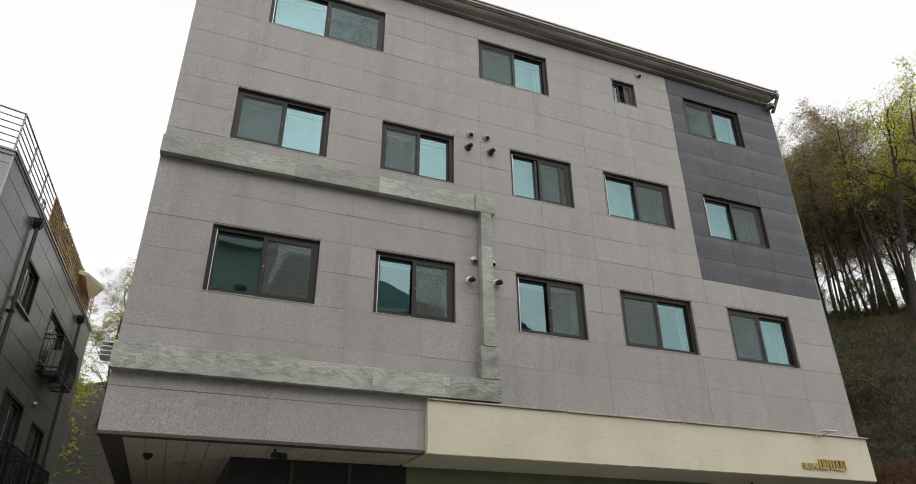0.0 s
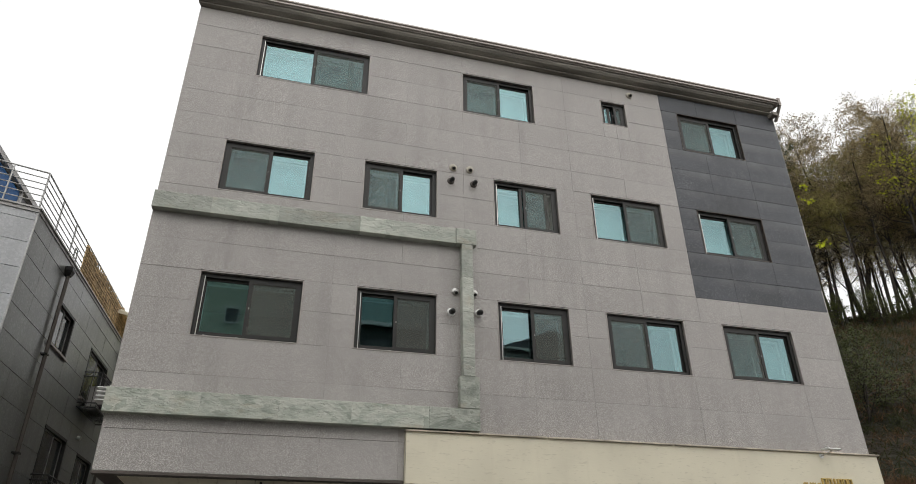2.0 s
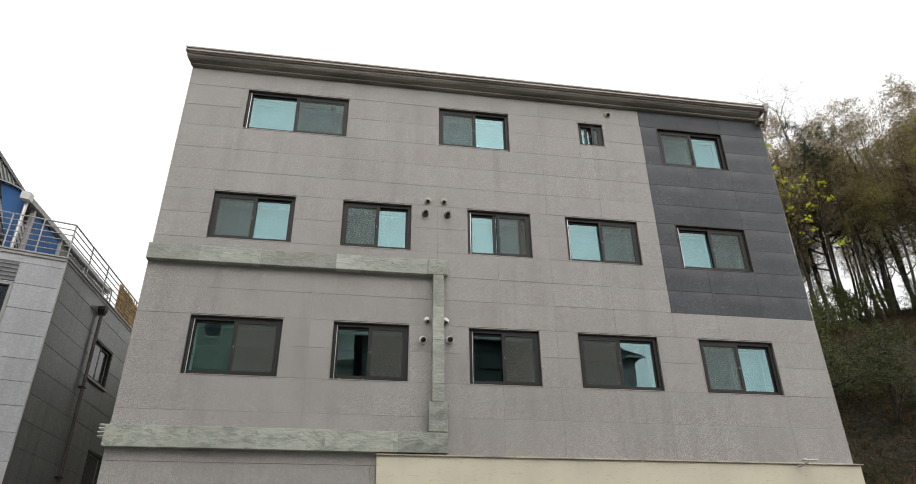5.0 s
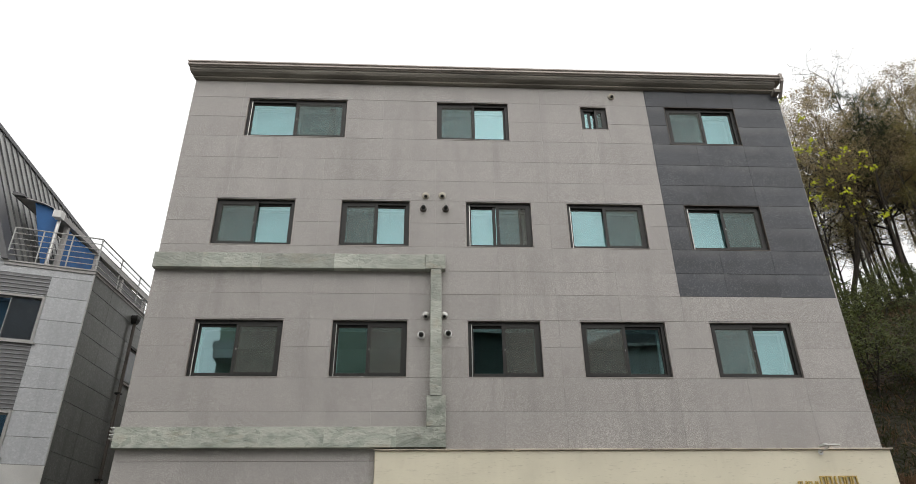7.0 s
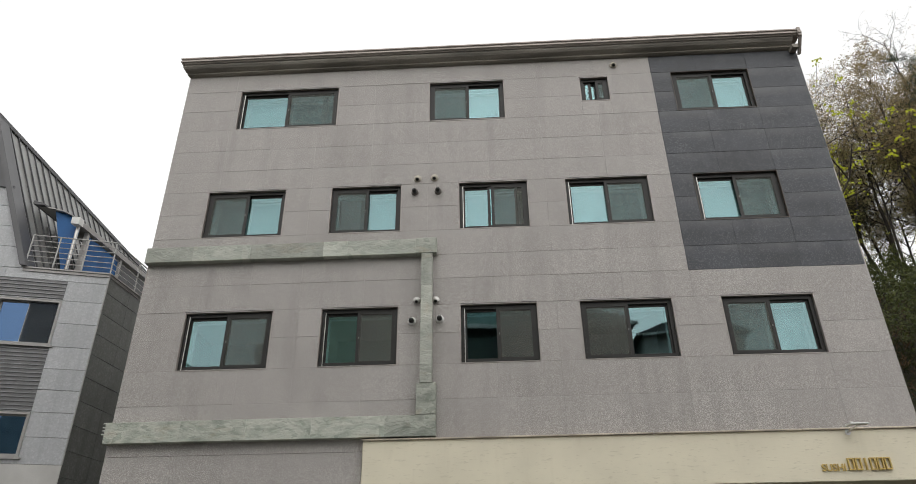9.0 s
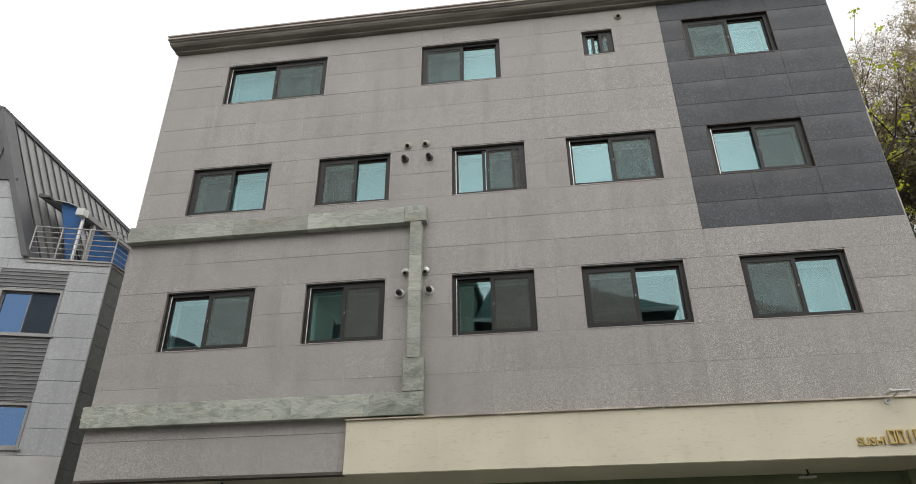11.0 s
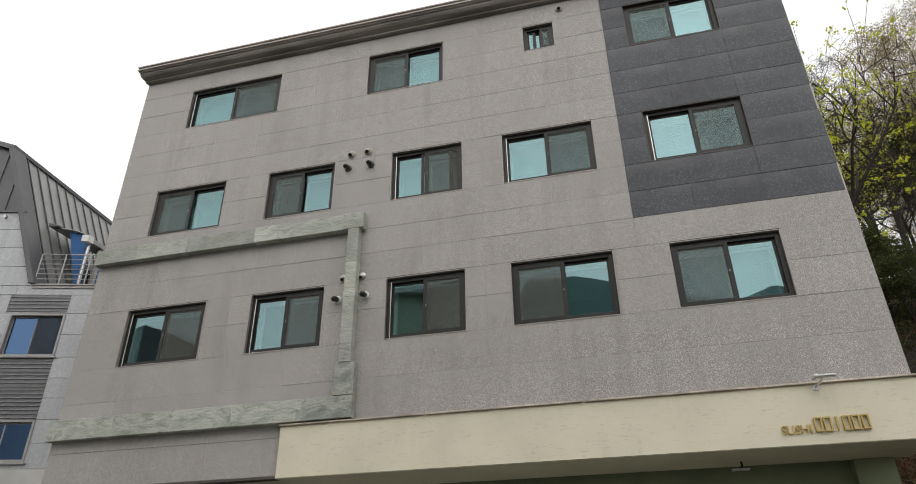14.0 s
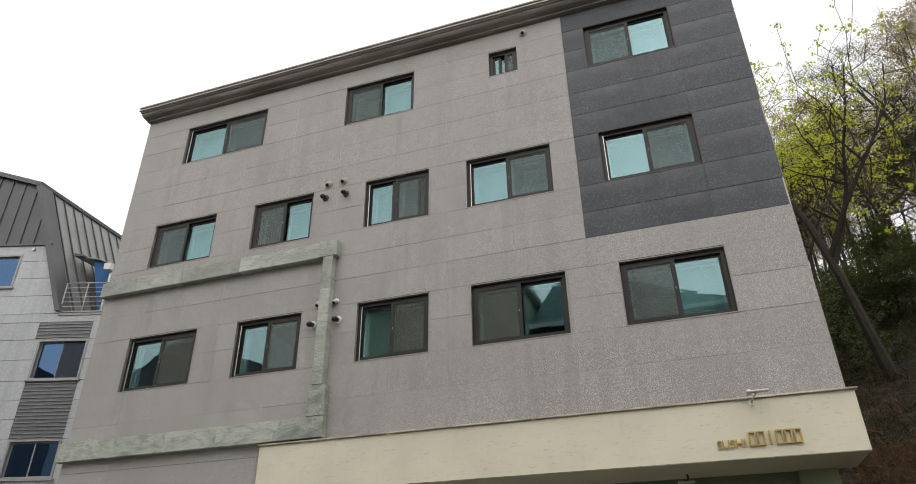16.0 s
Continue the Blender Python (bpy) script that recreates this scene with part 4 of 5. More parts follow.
def build_terrace():
    rail = thing("terrace_railing", roofpt(0.1, 0.1, 9.74), "galvanised tubular railing round the roof terrace", "railing")
    spots = [(2.12, 0.02), (1.45, 0.02), (0.75, 0.02), (0.05, 0.06)] + [(0.06, s) for s in (1.3, 2.5, 3.7, 4.9, 6.1, 7.3, 8.5, 9.7, 10.9)]
    for a, s in spots:
        bm = bmesh.new()
        tube(bm, [roofpt(a, s, 9.74), roofpt(a, s, 10.70)], [0.02, 0.02], 8)
        part("post", bm, RAIL, rail)
    for k in range(6):
        z = 9.92 + k * 0.156
        r = 0.019 if k == 5 else 0.013
        for p, q in (((2.12, 0.02), (0.05, 0.04)), ((0.05, 0.04), (0.06, 10.9))):
            bm = bmesh.new()
            tube(bm, [roofpt(p[0], p[1], z), roofpt(q[0], q[1], z)], [r, r], 8)
            part("rail", bm, RAIL, rail)
    bm = bmesh.new()
    tube(bm, [roofpt(0.16, 3.15, 9.74), roofpt(0.16, 3.15, 10.3), roofpt(0.16, 3.35, 10.3), roofpt(0.16, 3.35, 9.74)], [0.02] * 4, 8)
    part("hoop", bm, RAIL, rail)
    # bamboo privacy screen
    scr = thing("bamboo_screen", roofpt(0.12, 6, 9.74), "ragged brown bamboo lattice screen tied to the railing", "screen")
    rng = random.Random(12)
    for k in range(66):
        s = 3.35 + k * 0.1
        top = 10.55 + rng.uniform(-0.07, 0.09) + 0.04 * math.sin(k * 0.4)
        part("slat", boxes((s, s + 0.085, 0.012, 0.022, 9.74, top), m=flank), BAMBOO, scr)
    for k in range(8):
        z = 9.83 + k * 0.095
        for j in range(11):
            if rng.random() < 0.8:
                s = 3.35 + j * 0.6
                part("weave", boxes((s, s + 0.6, 0.024, 0.034, z, z + rng.uniform(0.03, 0.06)), m=flank), BAMBOO, scr)
    # parasol
    par = thing("parasol", (-4.5, 22.6, 9.74), "open cream canvas parasol on the terrace", "parasol")
    bm = bmesh.new()
    rim = [bm.verts.new((-4.5 + 1.35 * math.cos(k * math.pi / 4), 22.6 + 1.35 * math.sin(k * math.pi / 4), 10.33)) for k in range(8)]
    low = [bm.verts.new((-4.5 + 1.36 * math.cos(k * math.pi / 4), 22.6 + 1.36 * math.sin(k * math.pi / 4), 10.22)) for k in range(8)]
    tip, inner = bm.verts.new((-4.5, 22.6, 10.98)), bm.verts.new((-4.5, 22.6, 10.94))
    for k in range(8):
        j = (k + 1) % 8
        bm.faces.new((rim[k], rim[j], tip))
        bm.faces.new((low[k], low[j], rim[j], rim[k]))
        bm.faces.new((low[k], inner, low[j]))
    part("canopy", bm, CANVAS, par)
    bm = bmesh.new()
    tube(bm, [(-4.5, 22.6, 9.74), (-4.5, 22.6, 11.05)], [0.025, 0.02], 8)
    part("pole", bm, RAIL, par)
    # lean-to with blue sheets against the mansard
    lt = thing("lean_to", roofpt(2.0, 2.5, 9.74), "lean-to canopy of white posts and blue polycarbonate sheets", "canopy")
    def lp(a, s, z):
        return roofpt(a, s, z)
    A = 1.80
    for s in (1.05, 1.45, 3.2, 5.0, 6.8):
        bm = bmesh.new()
        if s == 1.05:
            tube(bm, [lp(A, s, 9.74), lp(A, s, 11.62)], [0.05, 0.05], 12)
        else:
            prism(bm, [lp(A - 0.05, s, 9.74), lp(A + 0.05, s, 9.74), lp(A + 0.05, s + 0.1, 9.74), lp(A - 0.05, s + 0.1, 9.74)], (0, 0, 1.85))
        part("post", bm, STEEL if s == 1.05 else NBFRAME, lt)
    bm = bmesh.new()
    prism(bm, [lp(A - 0.10, 0.9, 11.60), lp(A + 0.04, 0.9, 11.60), lp(A + 0.04, 0.9, 11.75), lp(A - 0.10, 0.9, 11.75)], V * 6.3)
    part("beam", bm, NBFRAME, lt, "pale metal eaves beam")
    bm = bmesh.new()
    prism(bm, [lp(A - 0.15, 0.8, 11.55), lp(A + 0.06, 0.8, 11.55), lp(A + 0.06, 0.8, 11.77), lp(A - 0.15, 0.8, 11.77)], V * 0.2)
    part("beam_end", bm, WHITE, lt)
    curve = [(A, 11.76), (A + 0.2, 11.90), (A + 0.45, 12.0), (A + 0.75, 12.06), (A + 1.15, 12.08)]
    bm = bmesh.new()
    prism(bm, [lp(a, 1.0, z) for a, z in curve] + [lp(a, 1.0, z + 0.03) for a, z in reversed(curve)], V * 6.1)
    part("roof_sheet", bm, NBFRAME, lt)
    bm = bmesh.new()
    prism(bm, [lp(a, 1.12, z - 0.01) for a, z in curve[:4]] + [lp(A + 0.06, 1.12, 9.8), lp(A, 1.12, 9.8)], V * 0.02)
    part("end_sheet", bm, BLUE, lt, "blue translucent sheet")
    for s0, s1 in ((1.56, 3.18), (3.32, 4.98), (5.12, 6.78)):
        bm = bmesh.new()
        prism(bm, [lp(A, s0, 9.8), lp(A, s1, 9.8), lp(A, s1, 11.54), lp(A, s0, 11.54)], U * 0.02)
        part("side_sheet", bm, BLUE if s0 < 3 else ROOFDARK, lt)
    bm = bmesh.new()
    prism(bm, [lp(A + 0.9, 0.85, 12.08), lp(A + 1.2, 0.85, 12.08), lp(A + 1.2, 0.85, 12.19), lp(A + 0.9, 0.85, 12.13)], V * 6.3)
    part("flashing", bm, ROOFDARK, lt)


build_terrace()


def build_flank_fixtures():
    for b in (2.45, 9.1):
        dp = thing("downpipe", flank(Vector((b, 0.1, 4.6))), "dark brown downpipe with square hopper head on side wall", "downpipe", "downpipes on side wall")
        bm = bmesh.new()
        tube(bm, [flank(Vector((b, 0.09, 0.0))), flank(Vector((b, 0.09, 9.25)))], [0.046, 0.046], 10)
        part("pipe", bm, BROWN, dp)
        bm = bmesh.new()
        a = [bm.verts.new(flank(Vector((b + x, y, 9.42)))) for x, y in ((-0.11, 0.0), (0.11, 0.0), (0.11, 0.19), (-0.11, 0.19))]
        c = [bm.verts.new(flank(Vector((b + x, y, 9.32)))) for x, y in ((-0.11, 0.0), (0.11, 0.0), (0.11, 0.19), (-0.11, 0.19))]
        e = [bm.verts.new(flank(Vector((b + x, y, 9.18)))) for x, y in ((-0.06, 0.02), (0.06, 0.02), (0.06, 0.15), (-0.06, 0.15))]
        for p, q in ((a, c), (c, e)):
            for k in range(4):
                bm.faces.new((p[k], p[(k + 1) % 4], q[(k + 1) % 4], q[k]))
        bm.faces.new(a)
        bm.faces.new(e)
        part("hopper", bm, FRAME, dp)
        for z in (2.5, 4.8, 7.1):
            part("clip", boxes((b - 0.08, b + 0.08, 0, 0.15, z, z + 0.04), m=flank), FRAME, dp)

    def basket(b0, b1, z0, z1, out, label):
        cg = thing("window_guard", flank(Vector(((b0 + b1) / 2, out / 2, z0))), label, "window guard", "window guards on side wall")
        bars = [((b0, out), (b1, out)), ((b0, 0), (b0, out)), ((b1, 0), (b1, out))]
        for z in (z0, z0 + 0.12, z1 - 0.12, z1):
            for (p, q), (r, s) in bars:
                bm = bmesh.new()
                tube(bm, [flank(Vector((p, q, z))), flank(Vector((r, s, z)))], [0.018, 0.018], 6)
                part("rail", bm, BLACK, cg)
        n = int((b1 - b0) / 0.11)
        for k in range(n + 1):
            b = b0 + (b1 - b0) * k / n
            bm = bmesh.new()
            tube(bm, [flank(Vector((b, 0.0, z0))), flank(Vector((b, out, z0))), flank(Vector((b, out + 0.05, (z0 + z1) / 2 - 0.1))), flank(Vector((b, out, z1)))], [0.01] * 4, 5)
            part("bar", bm, BLACK, cg)
        for k in range(1, 4):
            for b in (b0, b1):
                bm = bmesh.new()
                tube(bm, [flank(Vector((b, out * k / 4, z0))), flank(Vector((b, out * k / 4, z1)))], [0.01, 0.01], 5)
                part("bar", bm, BLACK, cg)
    basket(5.9, 8.1, 6.75, 7.75, 0.5, "black iron balcony guard holding an outdoor unit")
    basket(3.9, 6.0, 3.4, 4.6, 0.38, "black bellied iron guard below a side window")
    basket(6.95, 8.75, 3.4, 4.6, 0.38, "black bellied iron guard below a side window")
    ac = thing("outdoor_unit", flank(Vector((6.9, 0.25, 6.77))), "grey air-conditioner unit in an iron guard", "air conditioner")
    part("casing", rounded((6.3, 7.2, 0.1, 0.42, 6.78, 7.45), m=flank, r=0.015), NBFRAME, ac)
    bm = bmesh.new()
    tube(bm, [flank(Vector((6.65, 0.425, 7.12))), flank(Vector((6.65, 0.44, 7.12)))], [0.26, 0.26], 20)
    part("fan_grille", bm, BLACK, ac)
    vt = thing("wall_vent", flank(Vector((6.7, 0.05, 6.05))), "small steel vent cap on dark side wall", "vent")
    bm = bmesh.new()
    tube(bm, [flank(Vector((6.7, 0, 6.05))), flank(Vector((6.7, 0.1, 6.03)))], [0.07, 0.06], 12)
    part("cap", bm, STEEL, vt)


build_flank_fixtures()


# ---------------------------------------------------------------- houses across the street
def street_house(x0, x1, y0, y1, h, mat, roof, label, wins=(), ridge=2.0, frames=None):
    hs = thing("street_house", ((x0 + x1) / 2, (y0 + y1) / 2, 0), label, "house", "houses across the street")
    part("wall", boxes((x0, x1, y0, y1, 0, h)), mat, hs)
    if roof == "flat":
        part("parapet", boxes((x0 - 0.3, x1 + 0.3, y1 - 0.2, y1 + 0.5, h - 0.1, h + 0.35), (x0 - 0.3, x0, y0, y1 - 0.2, h - 0.1, h + 0.35), (x1, x1 + 0.3, y0, y1 - 0.2, h - 0.1, h + 0.35)), WHITE, hs)
    elif roof == "gable":
        bm = bmesh.new()
        m = (x0 + x1) / 2
        prism(bm, [(x0 - 0.4, y1 + 0.5, h), (x1 + 0.4, y1 + 0.5, h), (m, y1 + 0.5, h + 0.22 * (x1 - x0))], (0, y0 - y1 - 0.5, 0))
        part("roof", bm, ROOFDARK, hs)
        part("verge", boxes((x0 - 0.45, x1 + 0.45, y1 + 0.4, y1 + 0.55, h - 0.14, h - 0.004)), WHITE, hs)
    else:
        # hipped sheet roof with stepped ribs
        bm = bmesh.new()
        my = (y0 + y1) / 2
        low = [bm.verts.new(p) for p in ((x0 - 0.5, y0 - 0.5, h), (x1 + 0.5, y0 - 0.5, h), (x1 + 0.5, y1 + 0.5, h), (x0 - 0.5, y1 + 0.5, h))]
        top = [bm.verts.new(p) for p in ((x0 + 0.6, my + 2.5, h + ridge), (x0 + 3.6, my + 2.5, h + ridge))]
        for f in ((low[0], low[1], top[1], top[0]), (low[1], low[2], top[1]), (low[2], low[3], top[0], top[1]), (low[3], low[0], top[0]), low):
            bm.faces.new(f)
        rf = part("roof", bm, TEALROOF, hs, "teal sheet-metal hipped roof")
        part("eaves_board", boxes((x0 - 0.52, x1 + 0.52, y1 + 0.505, y1 + 0.56, h - 0.2, h + 0.03)), WHITE, rf)
    for cx, z, w, hh in wins:
        win = part("window", ring(cx - w / 2, cx + w / 2, y1 + 0.002, y1 + 0.1, z, z + hh, 0.09), frames or WHITE, hs)
        part("pane", boxes((cx - w / 2 + 0.08, cx + w / 2 - 0.08, y1 + 0.02, y1 + 0.03, z + 0.08, z + hh - 0.08)), STREETGLASS, win)
    return hs


def grid(xs, zs, w=1.5, h=1.3):
    return [(x, z, w, h) for x in xs for z in zs]


FLOORS = (2.4, 5.4, 8.4, 11.4)
block = street_house(-7.6, 3.1, -27, -15, 18.9, GREYRENDER, "flat", "pale green rendered apartment block with white parapet", grid((-5.6, -2.2, 1.2), FLOORS) + grid((-5.0, -1.2, 1.6), (15.6,), 1.0, 1.1))
for x0, x1 in ((-7.6, -6.2), (2.0, 3.1)):
    part("balcony", boxes((x0, x1, -14.998, -13.9, 14.3, 14.5), (x0, x1, -14.0, -13.9, 14.5, 15.3)), WHITE, block)
street_house(3.6, 14.2, -26, -15.6, 16.5, TEALWALL, "hip", "dark green house with a teal hipped roof and white eaves", grid((5.6, 9.0, 12.2), FLOORS) + grid((7.0, 11.6), (14.6,), 1.8, 1.2), 4.0, FRAME)
street_house(14.9, 20.6, -26, -15.2, 15.6, PLASTER, "gable", "white plastered house with a dark gabled roof", grid((16.4, 19.0), FLOORS))
street_house(-28.2, -13.8, -26, -15, 15.6, NB_SIDE, "gable", "grey house with a gabled roof", grid((-25, -21, -17), FLOORS))


def build_cables():
    for z, sag in ((13.1, 0.5), (13.5, 0.35)):
        cable = thing("overhead_cable", (-2, -12.5, z), "thin black overhead cable sagging across the street", "cable", "overhead cables")
        bm = bmesh.new()
        pts = [(-14.0 + 29.2 * k / 16, -14.9 + 0.7 * math.sin(math.pi * k / 16) * 2, z - sag * math.sin(math.pi * k / 16) + 0.6 * k / 16) for k in range(17)]
        tube(bm, pts, [0.018] * 17, 5)
        part("strand", bm, BLACK, cable)


build_cables()


# ---------------------------------------------------------------- trees
def tree_meshes(seed, height, lean, leaf, leaf_n, leaf_size, first=0.3, spread=0.42, levels=3, limbs=16, droop=0.0, wide=0.45, tuft=0.11, bough=0.5, girth=0.011, sway=0.10):
    rng = random.Random(seed)
    V3, F3, LV, LF = [], [], [], []

    def limb(p, d, length, r, level):
        n = (7, 5, 3, 2, 2)[level]
        sides = (7, 5, 3, 3, 3)[level]
        pts, q, dd = [p.copy()], p.copy(), d.copy()
        for i in range(n):
            wig = (sway, 0.20, 0.28, 0.3, 0.3)[level]
            dd = (dd + Vector((rng.gauss(0, wig), rng.gauss(0, wig), rng.gauss(0, wig * 0.6) + (0.07 if level else 0.02) - droop * level * 0.05))).normalized()
            q = q + dd * (length / n)
            pts.append(q.copy())
        base = len(V3)
        for i, pt in enumerate(pts):
            ax = (pts[min(i + 1, n)] - pts[max(i - 1, 0)]).normalized()
            u = ax.orthogonal().normalized()
            w = ax.cross(u)
            rr = r * (1 - 0.82 * i / n) * (1.35 if level == 0 and i == 0 else 1)
            rr = max(rr, 0.006)
            for k in range(sides):
                V3.append(pt + (u * math.cos(6.2832 * k / sides) + w * math.sin(6.2832 * k / sides)) * rr)
        for i in range(n):
            for k in range(sides):
                F3.append((base + i * sides + k, base + i * sides + (k + 1) % sides, base + (i + 1) * sides + (k + 1) % sides, base + (i + 1) * sides + k))
        if level < levels:
            kids = (limbs, 7, 5, 4)[level]
            for j in range(kids):
                f = first + (1 - first) * (j + rng.random()) / kids if level == 0 else 0.2 + 0.8 * (j + rng.random()) / kids
                i = min(int(f * n), n - 1)
                pt = pts[i].lerp(pts[i + 1], f * n - i)
                ax = (pts[i + 1] - pts[i]).normalized()
                side = ax.orthogonal().normalized()
                side.rotate(Matrix.Rotation(rng.uniform(0, 6.2832), 3, ax))
                up = (0.75, 0.6, 0.5, 0.5)[level]
                nd = (side + ax * up * rng.uniform(0.5, 1.4)).normalized()
                ln = length * (spread * (1.15 - 0.6 * f) if level == 0 else 0.5 * rng.uniform(0.6, 1.2))
                limb(pt, nd, ln, r * (1 - 0.8 * f) * (bough if level == 0 else bough + 0.05) + 0.004, level + 1)
        if level >= levels - 1 and leaf_n:
            for _ in range(leaf_n if level == levels else leaf_n // 2):
                i = n if rng.random() < 0.6 else rng.randrange(1, n + 1)
                c = pts[i] + Vector((rng.gauss(0, tuft), rng.gauss(0, tuft), rng.gauss(0, tuft * 0.7)))
                s = leaf_size * rng.uniform(0.6, 1.3)
                a = Vector((rng.gauss(0, 1), rng.gauss(0, 1), rng.gauss(0, 0.6))).normalized()
                b = a.orthogonal().normalized()
                k0 = len(LV)
                LV.extend((c - a * s, c + b * s * wide + a * s * 0.1, c + a * s, c - b * s * wide + a * s * 0.1))
                LF.append((k0, k0 + 1, k0 + 2, k0 + 3))

    limb(Vector((0, 0, -0.4)), Vector((lean[0], lean[1], 1)).normalized(), height, height * girth + 0.03, 0)
    me = bpy.data.meshes.new("trunk")
    me.from_pydata(V3, [], F3)
    me.materials.append(BARK)
    lm = None
    if LV:
        lm = bpy.data.meshes.new("crown")
        lm.from_pydata(LV, [], LF)
        lm.materials.append(leaf)
    return me, lm


def make_tree(meshes, place, size, turn, label, group):
    ob = thing("tree", place, label, "tree", group)
    ob.rotation_euler, ob.scale = (0, 0, turn), (size, size, size)
    for name, me in zip(("trunk", "crown"), meshes):
        if me:
            c = new(name, me)
            c.parent = ob
    return ob


KINDS = [
    (tree_meshes(1, 15, (0.05, 0), LEAF_BUD, 24, 0.056, 0.38, 0.27, limbs=15, tuft=0.17, girth=0.0065, sway=0.06), "tall hillside tree with brown spring buds"),
    (tree_meshes(2, 14, (-0.06, 0.05), LEAF_DULL, 24, 0.056, 0.40, 0.27, limbs=15, tuft=0.17, girth=0.0065, sway=0.06), "slender hillside tree with sparse olive leaves"),
    (tree_meshes(3, 11, (-0.3, 0.1), LEAF_GREEN, 22, 0.042, 0.26, 0.5, limbs=11, tuft=0.085, wide=0.8, bough=0.66), "broad tree with fresh yellow-green spring leaves"),
    (tree_meshes(4, 10, (0.12, -0.05), LEAF_GREEN, 22, 0.042, 0.27, 0.46, limbs=11, tuft=0.085, wide=0.8, bough=0.66), "young tree with fresh yellow-green spring leaves"),
    (tree_meshes(5, 14, (0.02, 0.02), NEEDLES, 14, 0.15, 0.5, 0.22, droop=1.0, wide=0.07), "dark green pine tree among bare trees"),
    (tree_meshes(7, 13, (0.03, -0.04), LEAF_BUD, 1, 0.03, 0.3, 0.4, levels=4, limbs=14), "bare tree with a fine net of twigs"),
    (tree_meshes(6, 15.5, (0.0, -0.04), LEAF_BUD, 14, 0.055, 0.42, 0.25, limbs=13, tuft=0.16, girth=0.0065, sway=0.06), "tall bare hillside tree with fine twigs"),
    (tree_meshes(8, 4.2, (0.05, -0.05), LEAF_SHRUB, 12, 0.07, 0.06, 0.62, limbs=13), "dense dark green shrub on the slope"),
    (tree_meshes(9, 12.5, (-0.04, 0.03), LEAF_GREEN, 9, 0.055, 0.5, 0.30, limbs=8, tuft=0.14), "tall thin tree with sparse yellow-green leaves"),
    (tree_meshes(11, 16, (0.01, 0.0), LEAF_BUD, 3, 0.04, 0.22, 0.24, limbs=26, droop=0.5, tuft=0.06, girth=0.007, sway=0.02), "bare larch with level brown branches"),
]


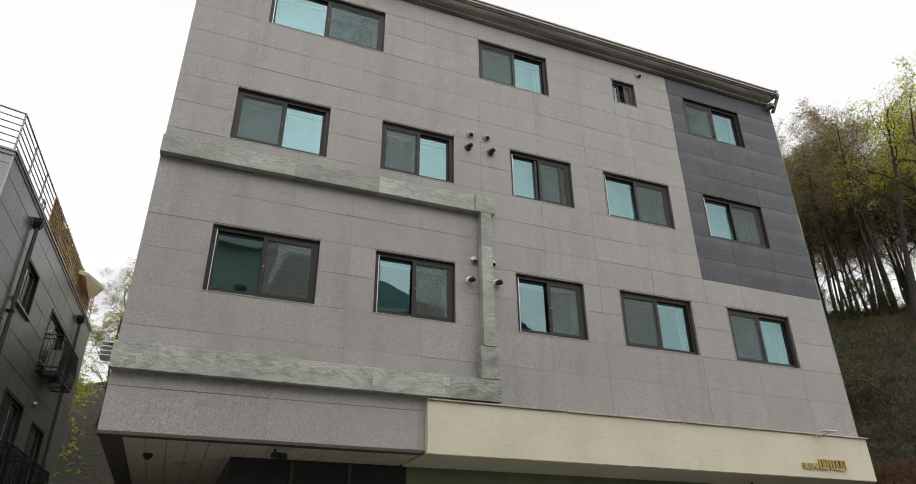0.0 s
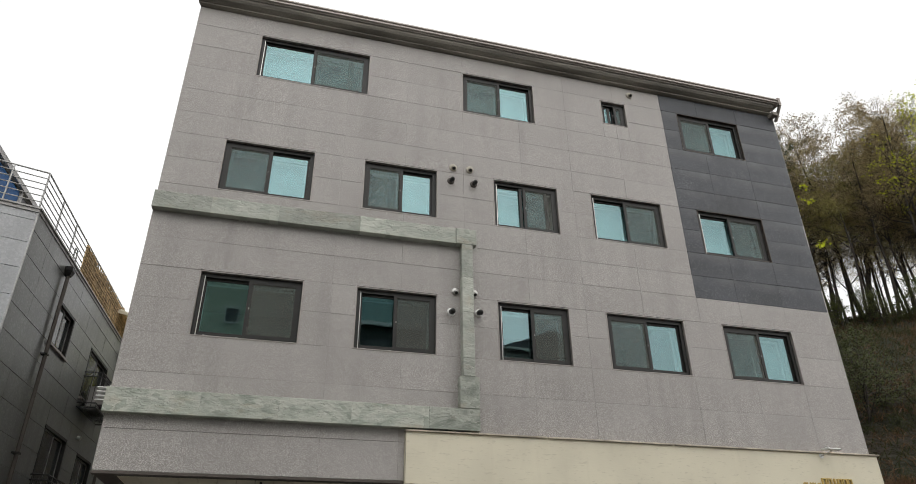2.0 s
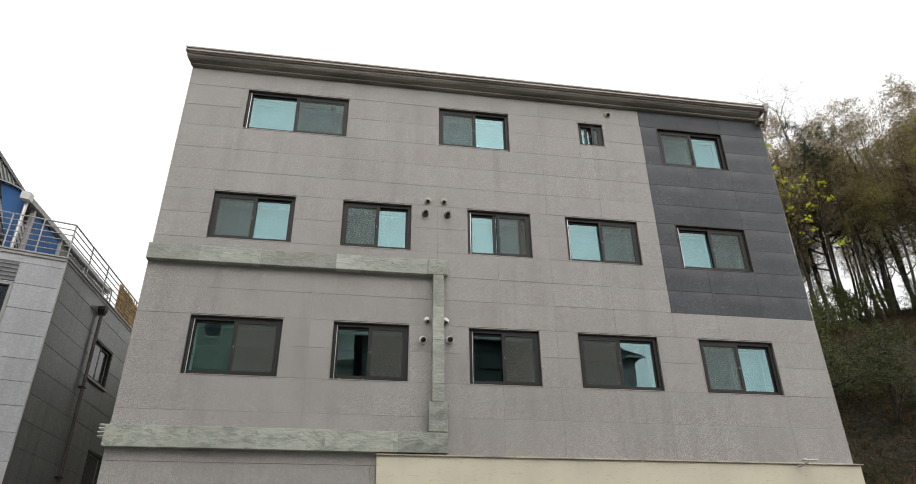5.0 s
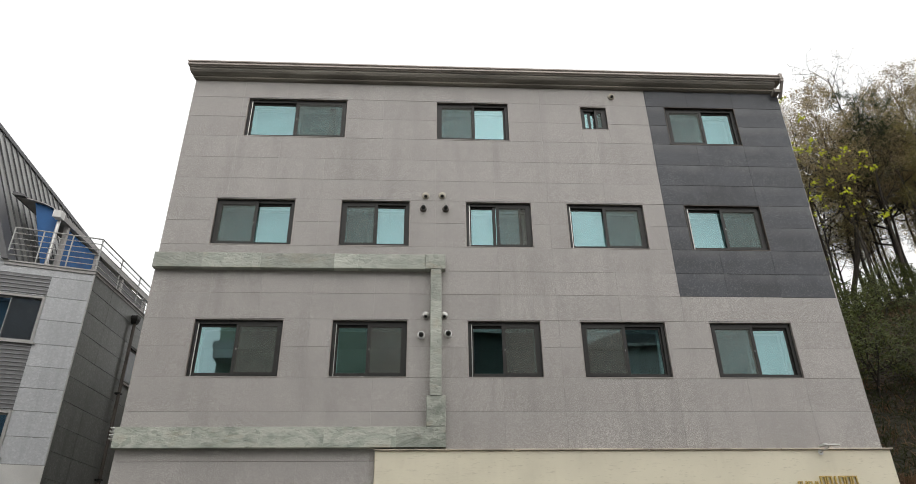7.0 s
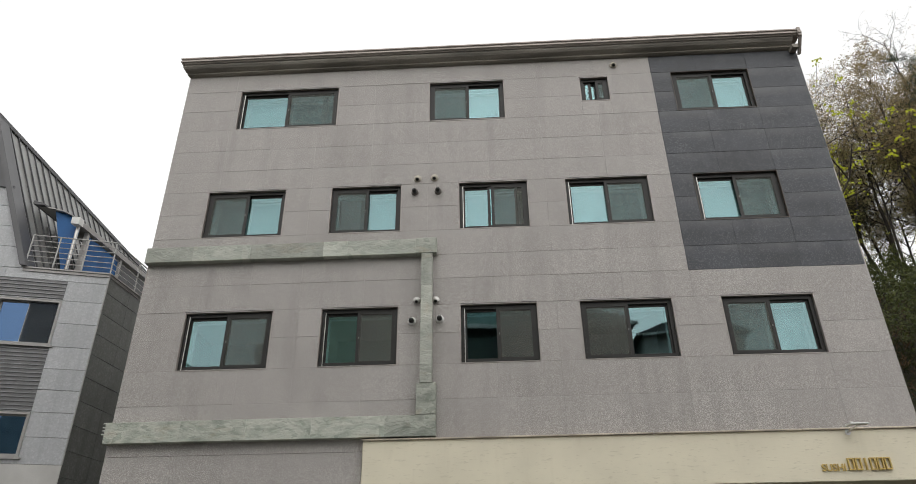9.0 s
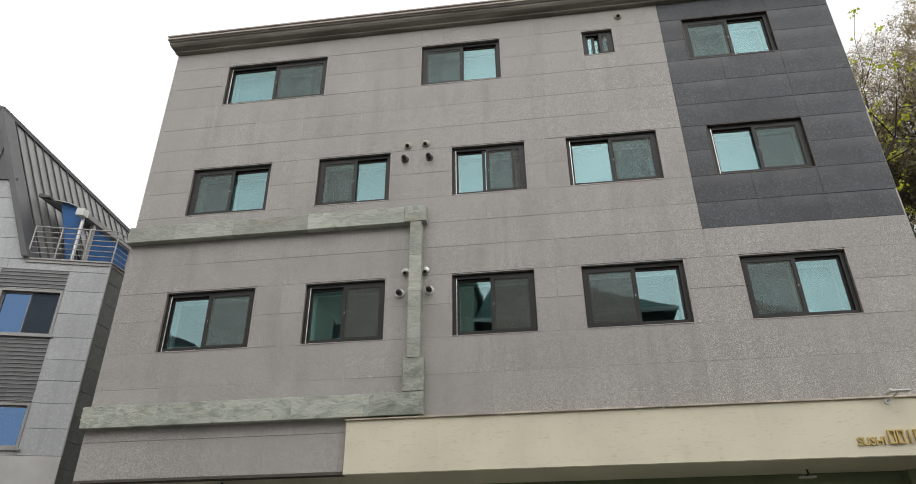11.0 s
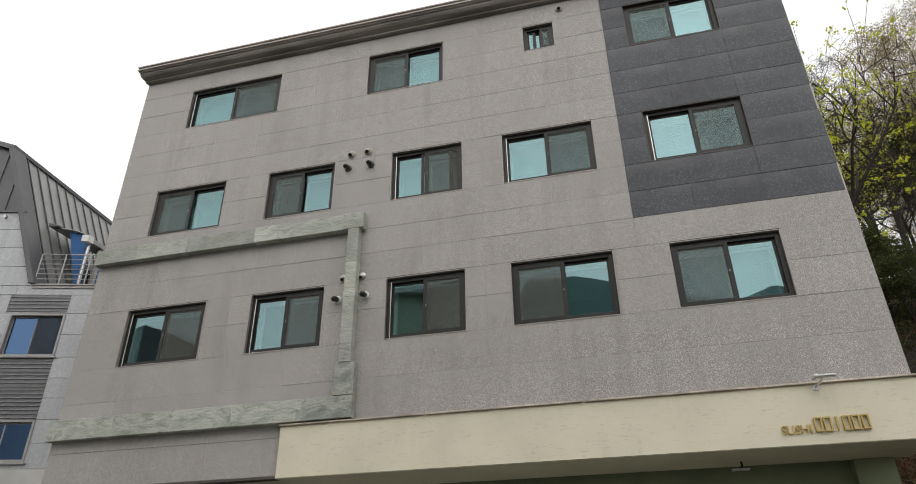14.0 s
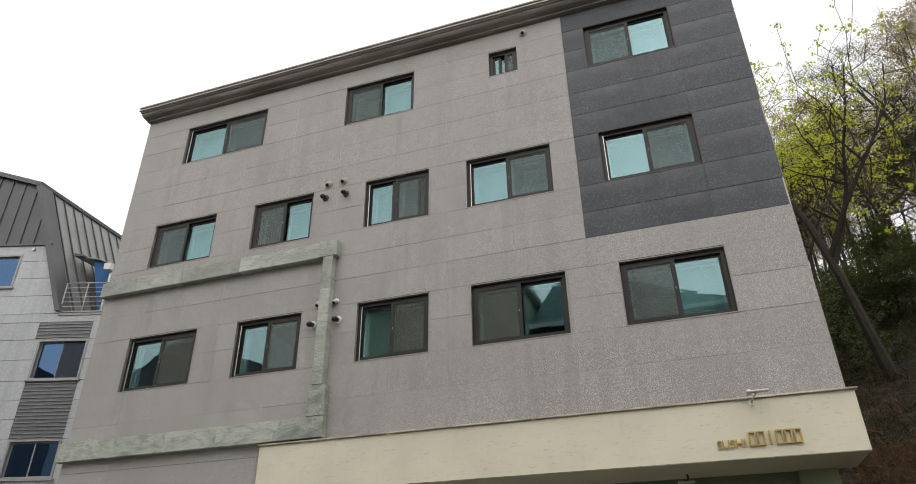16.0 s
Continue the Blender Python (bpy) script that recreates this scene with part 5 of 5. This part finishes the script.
def plant():
    rng = random.Random(21)
    spots = []
    tries = 0
    while len(spots) < 112 and tries < 20000:
        tries += 1
        x, y = rng.uniform(14.5, 52), rng.uniform(6, 56)
        s = 0.6 * x + 0.8 * y
        if not 38.5 < s < 50:
            continue
        ang = math.degrees(math.atan2(x - 12.5, y - 9.0))
        if not 2 < ang < 76 or (ang < 27 and rng.random() < 0.8):
            continue
        if any((x - a) ** 2 + (y - b) ** 2 < 1.7 for a, b in spots):
            continue
        spots.append((x, y))
    for x, y in spots:
        kind = rng.choices((0, 1, 4, 6, 8), (7, 6, 0.5, 7, 0.3))[0]
        me, lab = KINDS[kind]
        make_tree(me, (x, y, rise(x, y) - 0.1), rng.uniform(0.70, 0.92), rng.uniform(0, 6.28), lab, "hillside trees")
    for kind, x, y, size, turn in ((2, 16.5, 19.8, 1.08, 1.57), (3, 16.4, 25.0, 1.0, 2.0), (2, 20.3, 25.0, 0.9, 0.2), (8, 31.0, 19.6, 1.0, 3.5), (8, 33.5, 17.4, 0.95, 1.5), (9, 31.0, 30.0, 1.0, 1.0), (9, 22.7, 31.0, 0.7, 2.0), (4, 34.0, 27.0, 1.0, 3.0), (4, 24.5, 31, 0.9, 0), (4, 27.5, 30, 0.9, 2), (4, 22.5, 30.5, 0.7, 4), (4, 18.2, 33, 0.55, 1), (1, 20.0, 35, 0.6, 2), (4, 21.6, 36, 0.55, 3), (1, 17.3, 30.5, 0.5, 5), (4, 16.2, 31.5, 0.4, 2)):
        me, lab = KINDS[kind]
        make_tree(me, (x, y, rise(x, y) - 0.1), size, turn, lab, "hillside trees")
    for k in range(13):
        x = 14.2 + 0.5 * k + rng.uniform(-0.3, 0.3)
        y = (rng.uniform(25.5, 30.5) - 0.6 * x) / 0.8
        me, lab = KINDS[7]
        make_tree(me, (x, y, rise(x, y) - 0.1), rng.uniform(0.5, 0.85), rng.uniform(0, 6.28), lab, "slope shrubs")
    for k in range(22):
        x = 19 + k
        y = (rng.uniform(34, 41) - 0.6 * x) / 0.8
        me, lab = KINDS[7]
        make_tree(me, (x, y, rise(x, y) - 0.1), rng.uniform(0.35, 0.65), rng.uniform(0, 6.28), lab, "slope shrubs")
    for k in range(42):
        x = 19 + 0.8 * k + rng.uniform(-0.5, 0.5)
        y = (rng.uniform(40, 45) - 0.6 * x) / 0.8
        me, lab = KINDS[6]
        make_tree(me, (x, y, rise(x, y) - 0.1), rng.uniform(0.26, 0.5), rng.uniform(0, 6.28), "young bare tree with fine twigs under taller trees", "hillside saplings")
    for k in range(15):
        x = 22 + 1.5 * k + rng.uniform(-0.6, 0.6)
        y = (rng.uniform(40, 47) - 0.6 * x) / 0.8
        me, lab = KINDS[5]
        make_tree(me, (x, y, rise(x, y) - 0.1), rng.uniform(0.5, 0.75), rng.uniform(0, 6.28), lab, "hillside trees")
    for k in range(20):
        x, y = rng.uniform(-11, 0.5), rng.uniform(26, 42)
        me, lab = KINDS[rng.choices(range(7), (0, 5, 2, 3, 0, 0, 0))[0]]
        make_tree(me, (x, y, rise(x, y) - 0.1), rng.uniform(0.48, 0.62), rng.uniform(0, 6.28), lab, "trees behind the houses")


plant()


def undergrowth(name, seed, n, mat, size, where, label):
    rng = random.Random(seed)
    VV, FF = [], []
    for _ in range(n):
        x, y = where(rng)
        z = rise(x, y)
        h = size * rng.uniform(0.4, 1.3)
        tall = rng.randint(5, 9)
        for _ in range(tall):
            d = Vector((rng.gauss(0, 0.6), rng.gauss(0, 0.6), rng.uniform(0.5, 1.2))).normalized()
            p = Vector((x + rng.gauss(0, 0.15), y + rng.gauss(0, 0.15), z - 0.05))
            w = d.cross(Vector((rng.gauss(0, 1), rng.gauss(0, 1), 0.1))).normalized() * rng.uniform(0.005, 0.014)
            m = p + d * h * 0.6
            e = p + d * h + Vector((d.x, d.y, -0.5)) * h * 0.35
            k = len(VV)
            VV.extend((p - w, p + w, m + w * 0.8, m - w * 0.8, e))
            FF.extend(((k, k + 1, k + 2, k + 3), (k + 3, k + 2, k + 4)))
    me = bpy.data.meshes.new(name)
    me.from_pydata(VV, [], FF)
    me.materials.append(mat)
    tagged(new(name, me), label, "undergrowth", kind="stuff")


def slope_spot(rng):
    while True:
        x, y = rng.uniform(14.5, 44), rng.uniform(9, 48)
        s = 0.6 * x + 0.8 * y
        if 17 < s < 47 and rng.random() < (1.3 - (s - 17) / 34):
            return x, y


def foot_spot(rng):
    while True:
        x, y = slope_spot(rng)
        s = 0.6 * x + 0.8 * y
        if rng.random() < (1.0 if s < 22.5 else 0.05):
            return x, y


undergrowth("dry_brambles", 31, 15000, BRUSH, 0.38, foot_spot, "tangled dry brown brambles on the slope")
undergrowth("low_shrubs", 32, 15000, BRUSH_GREEN, 0.36, slope_spot, "low dull green shrubs on the slope")
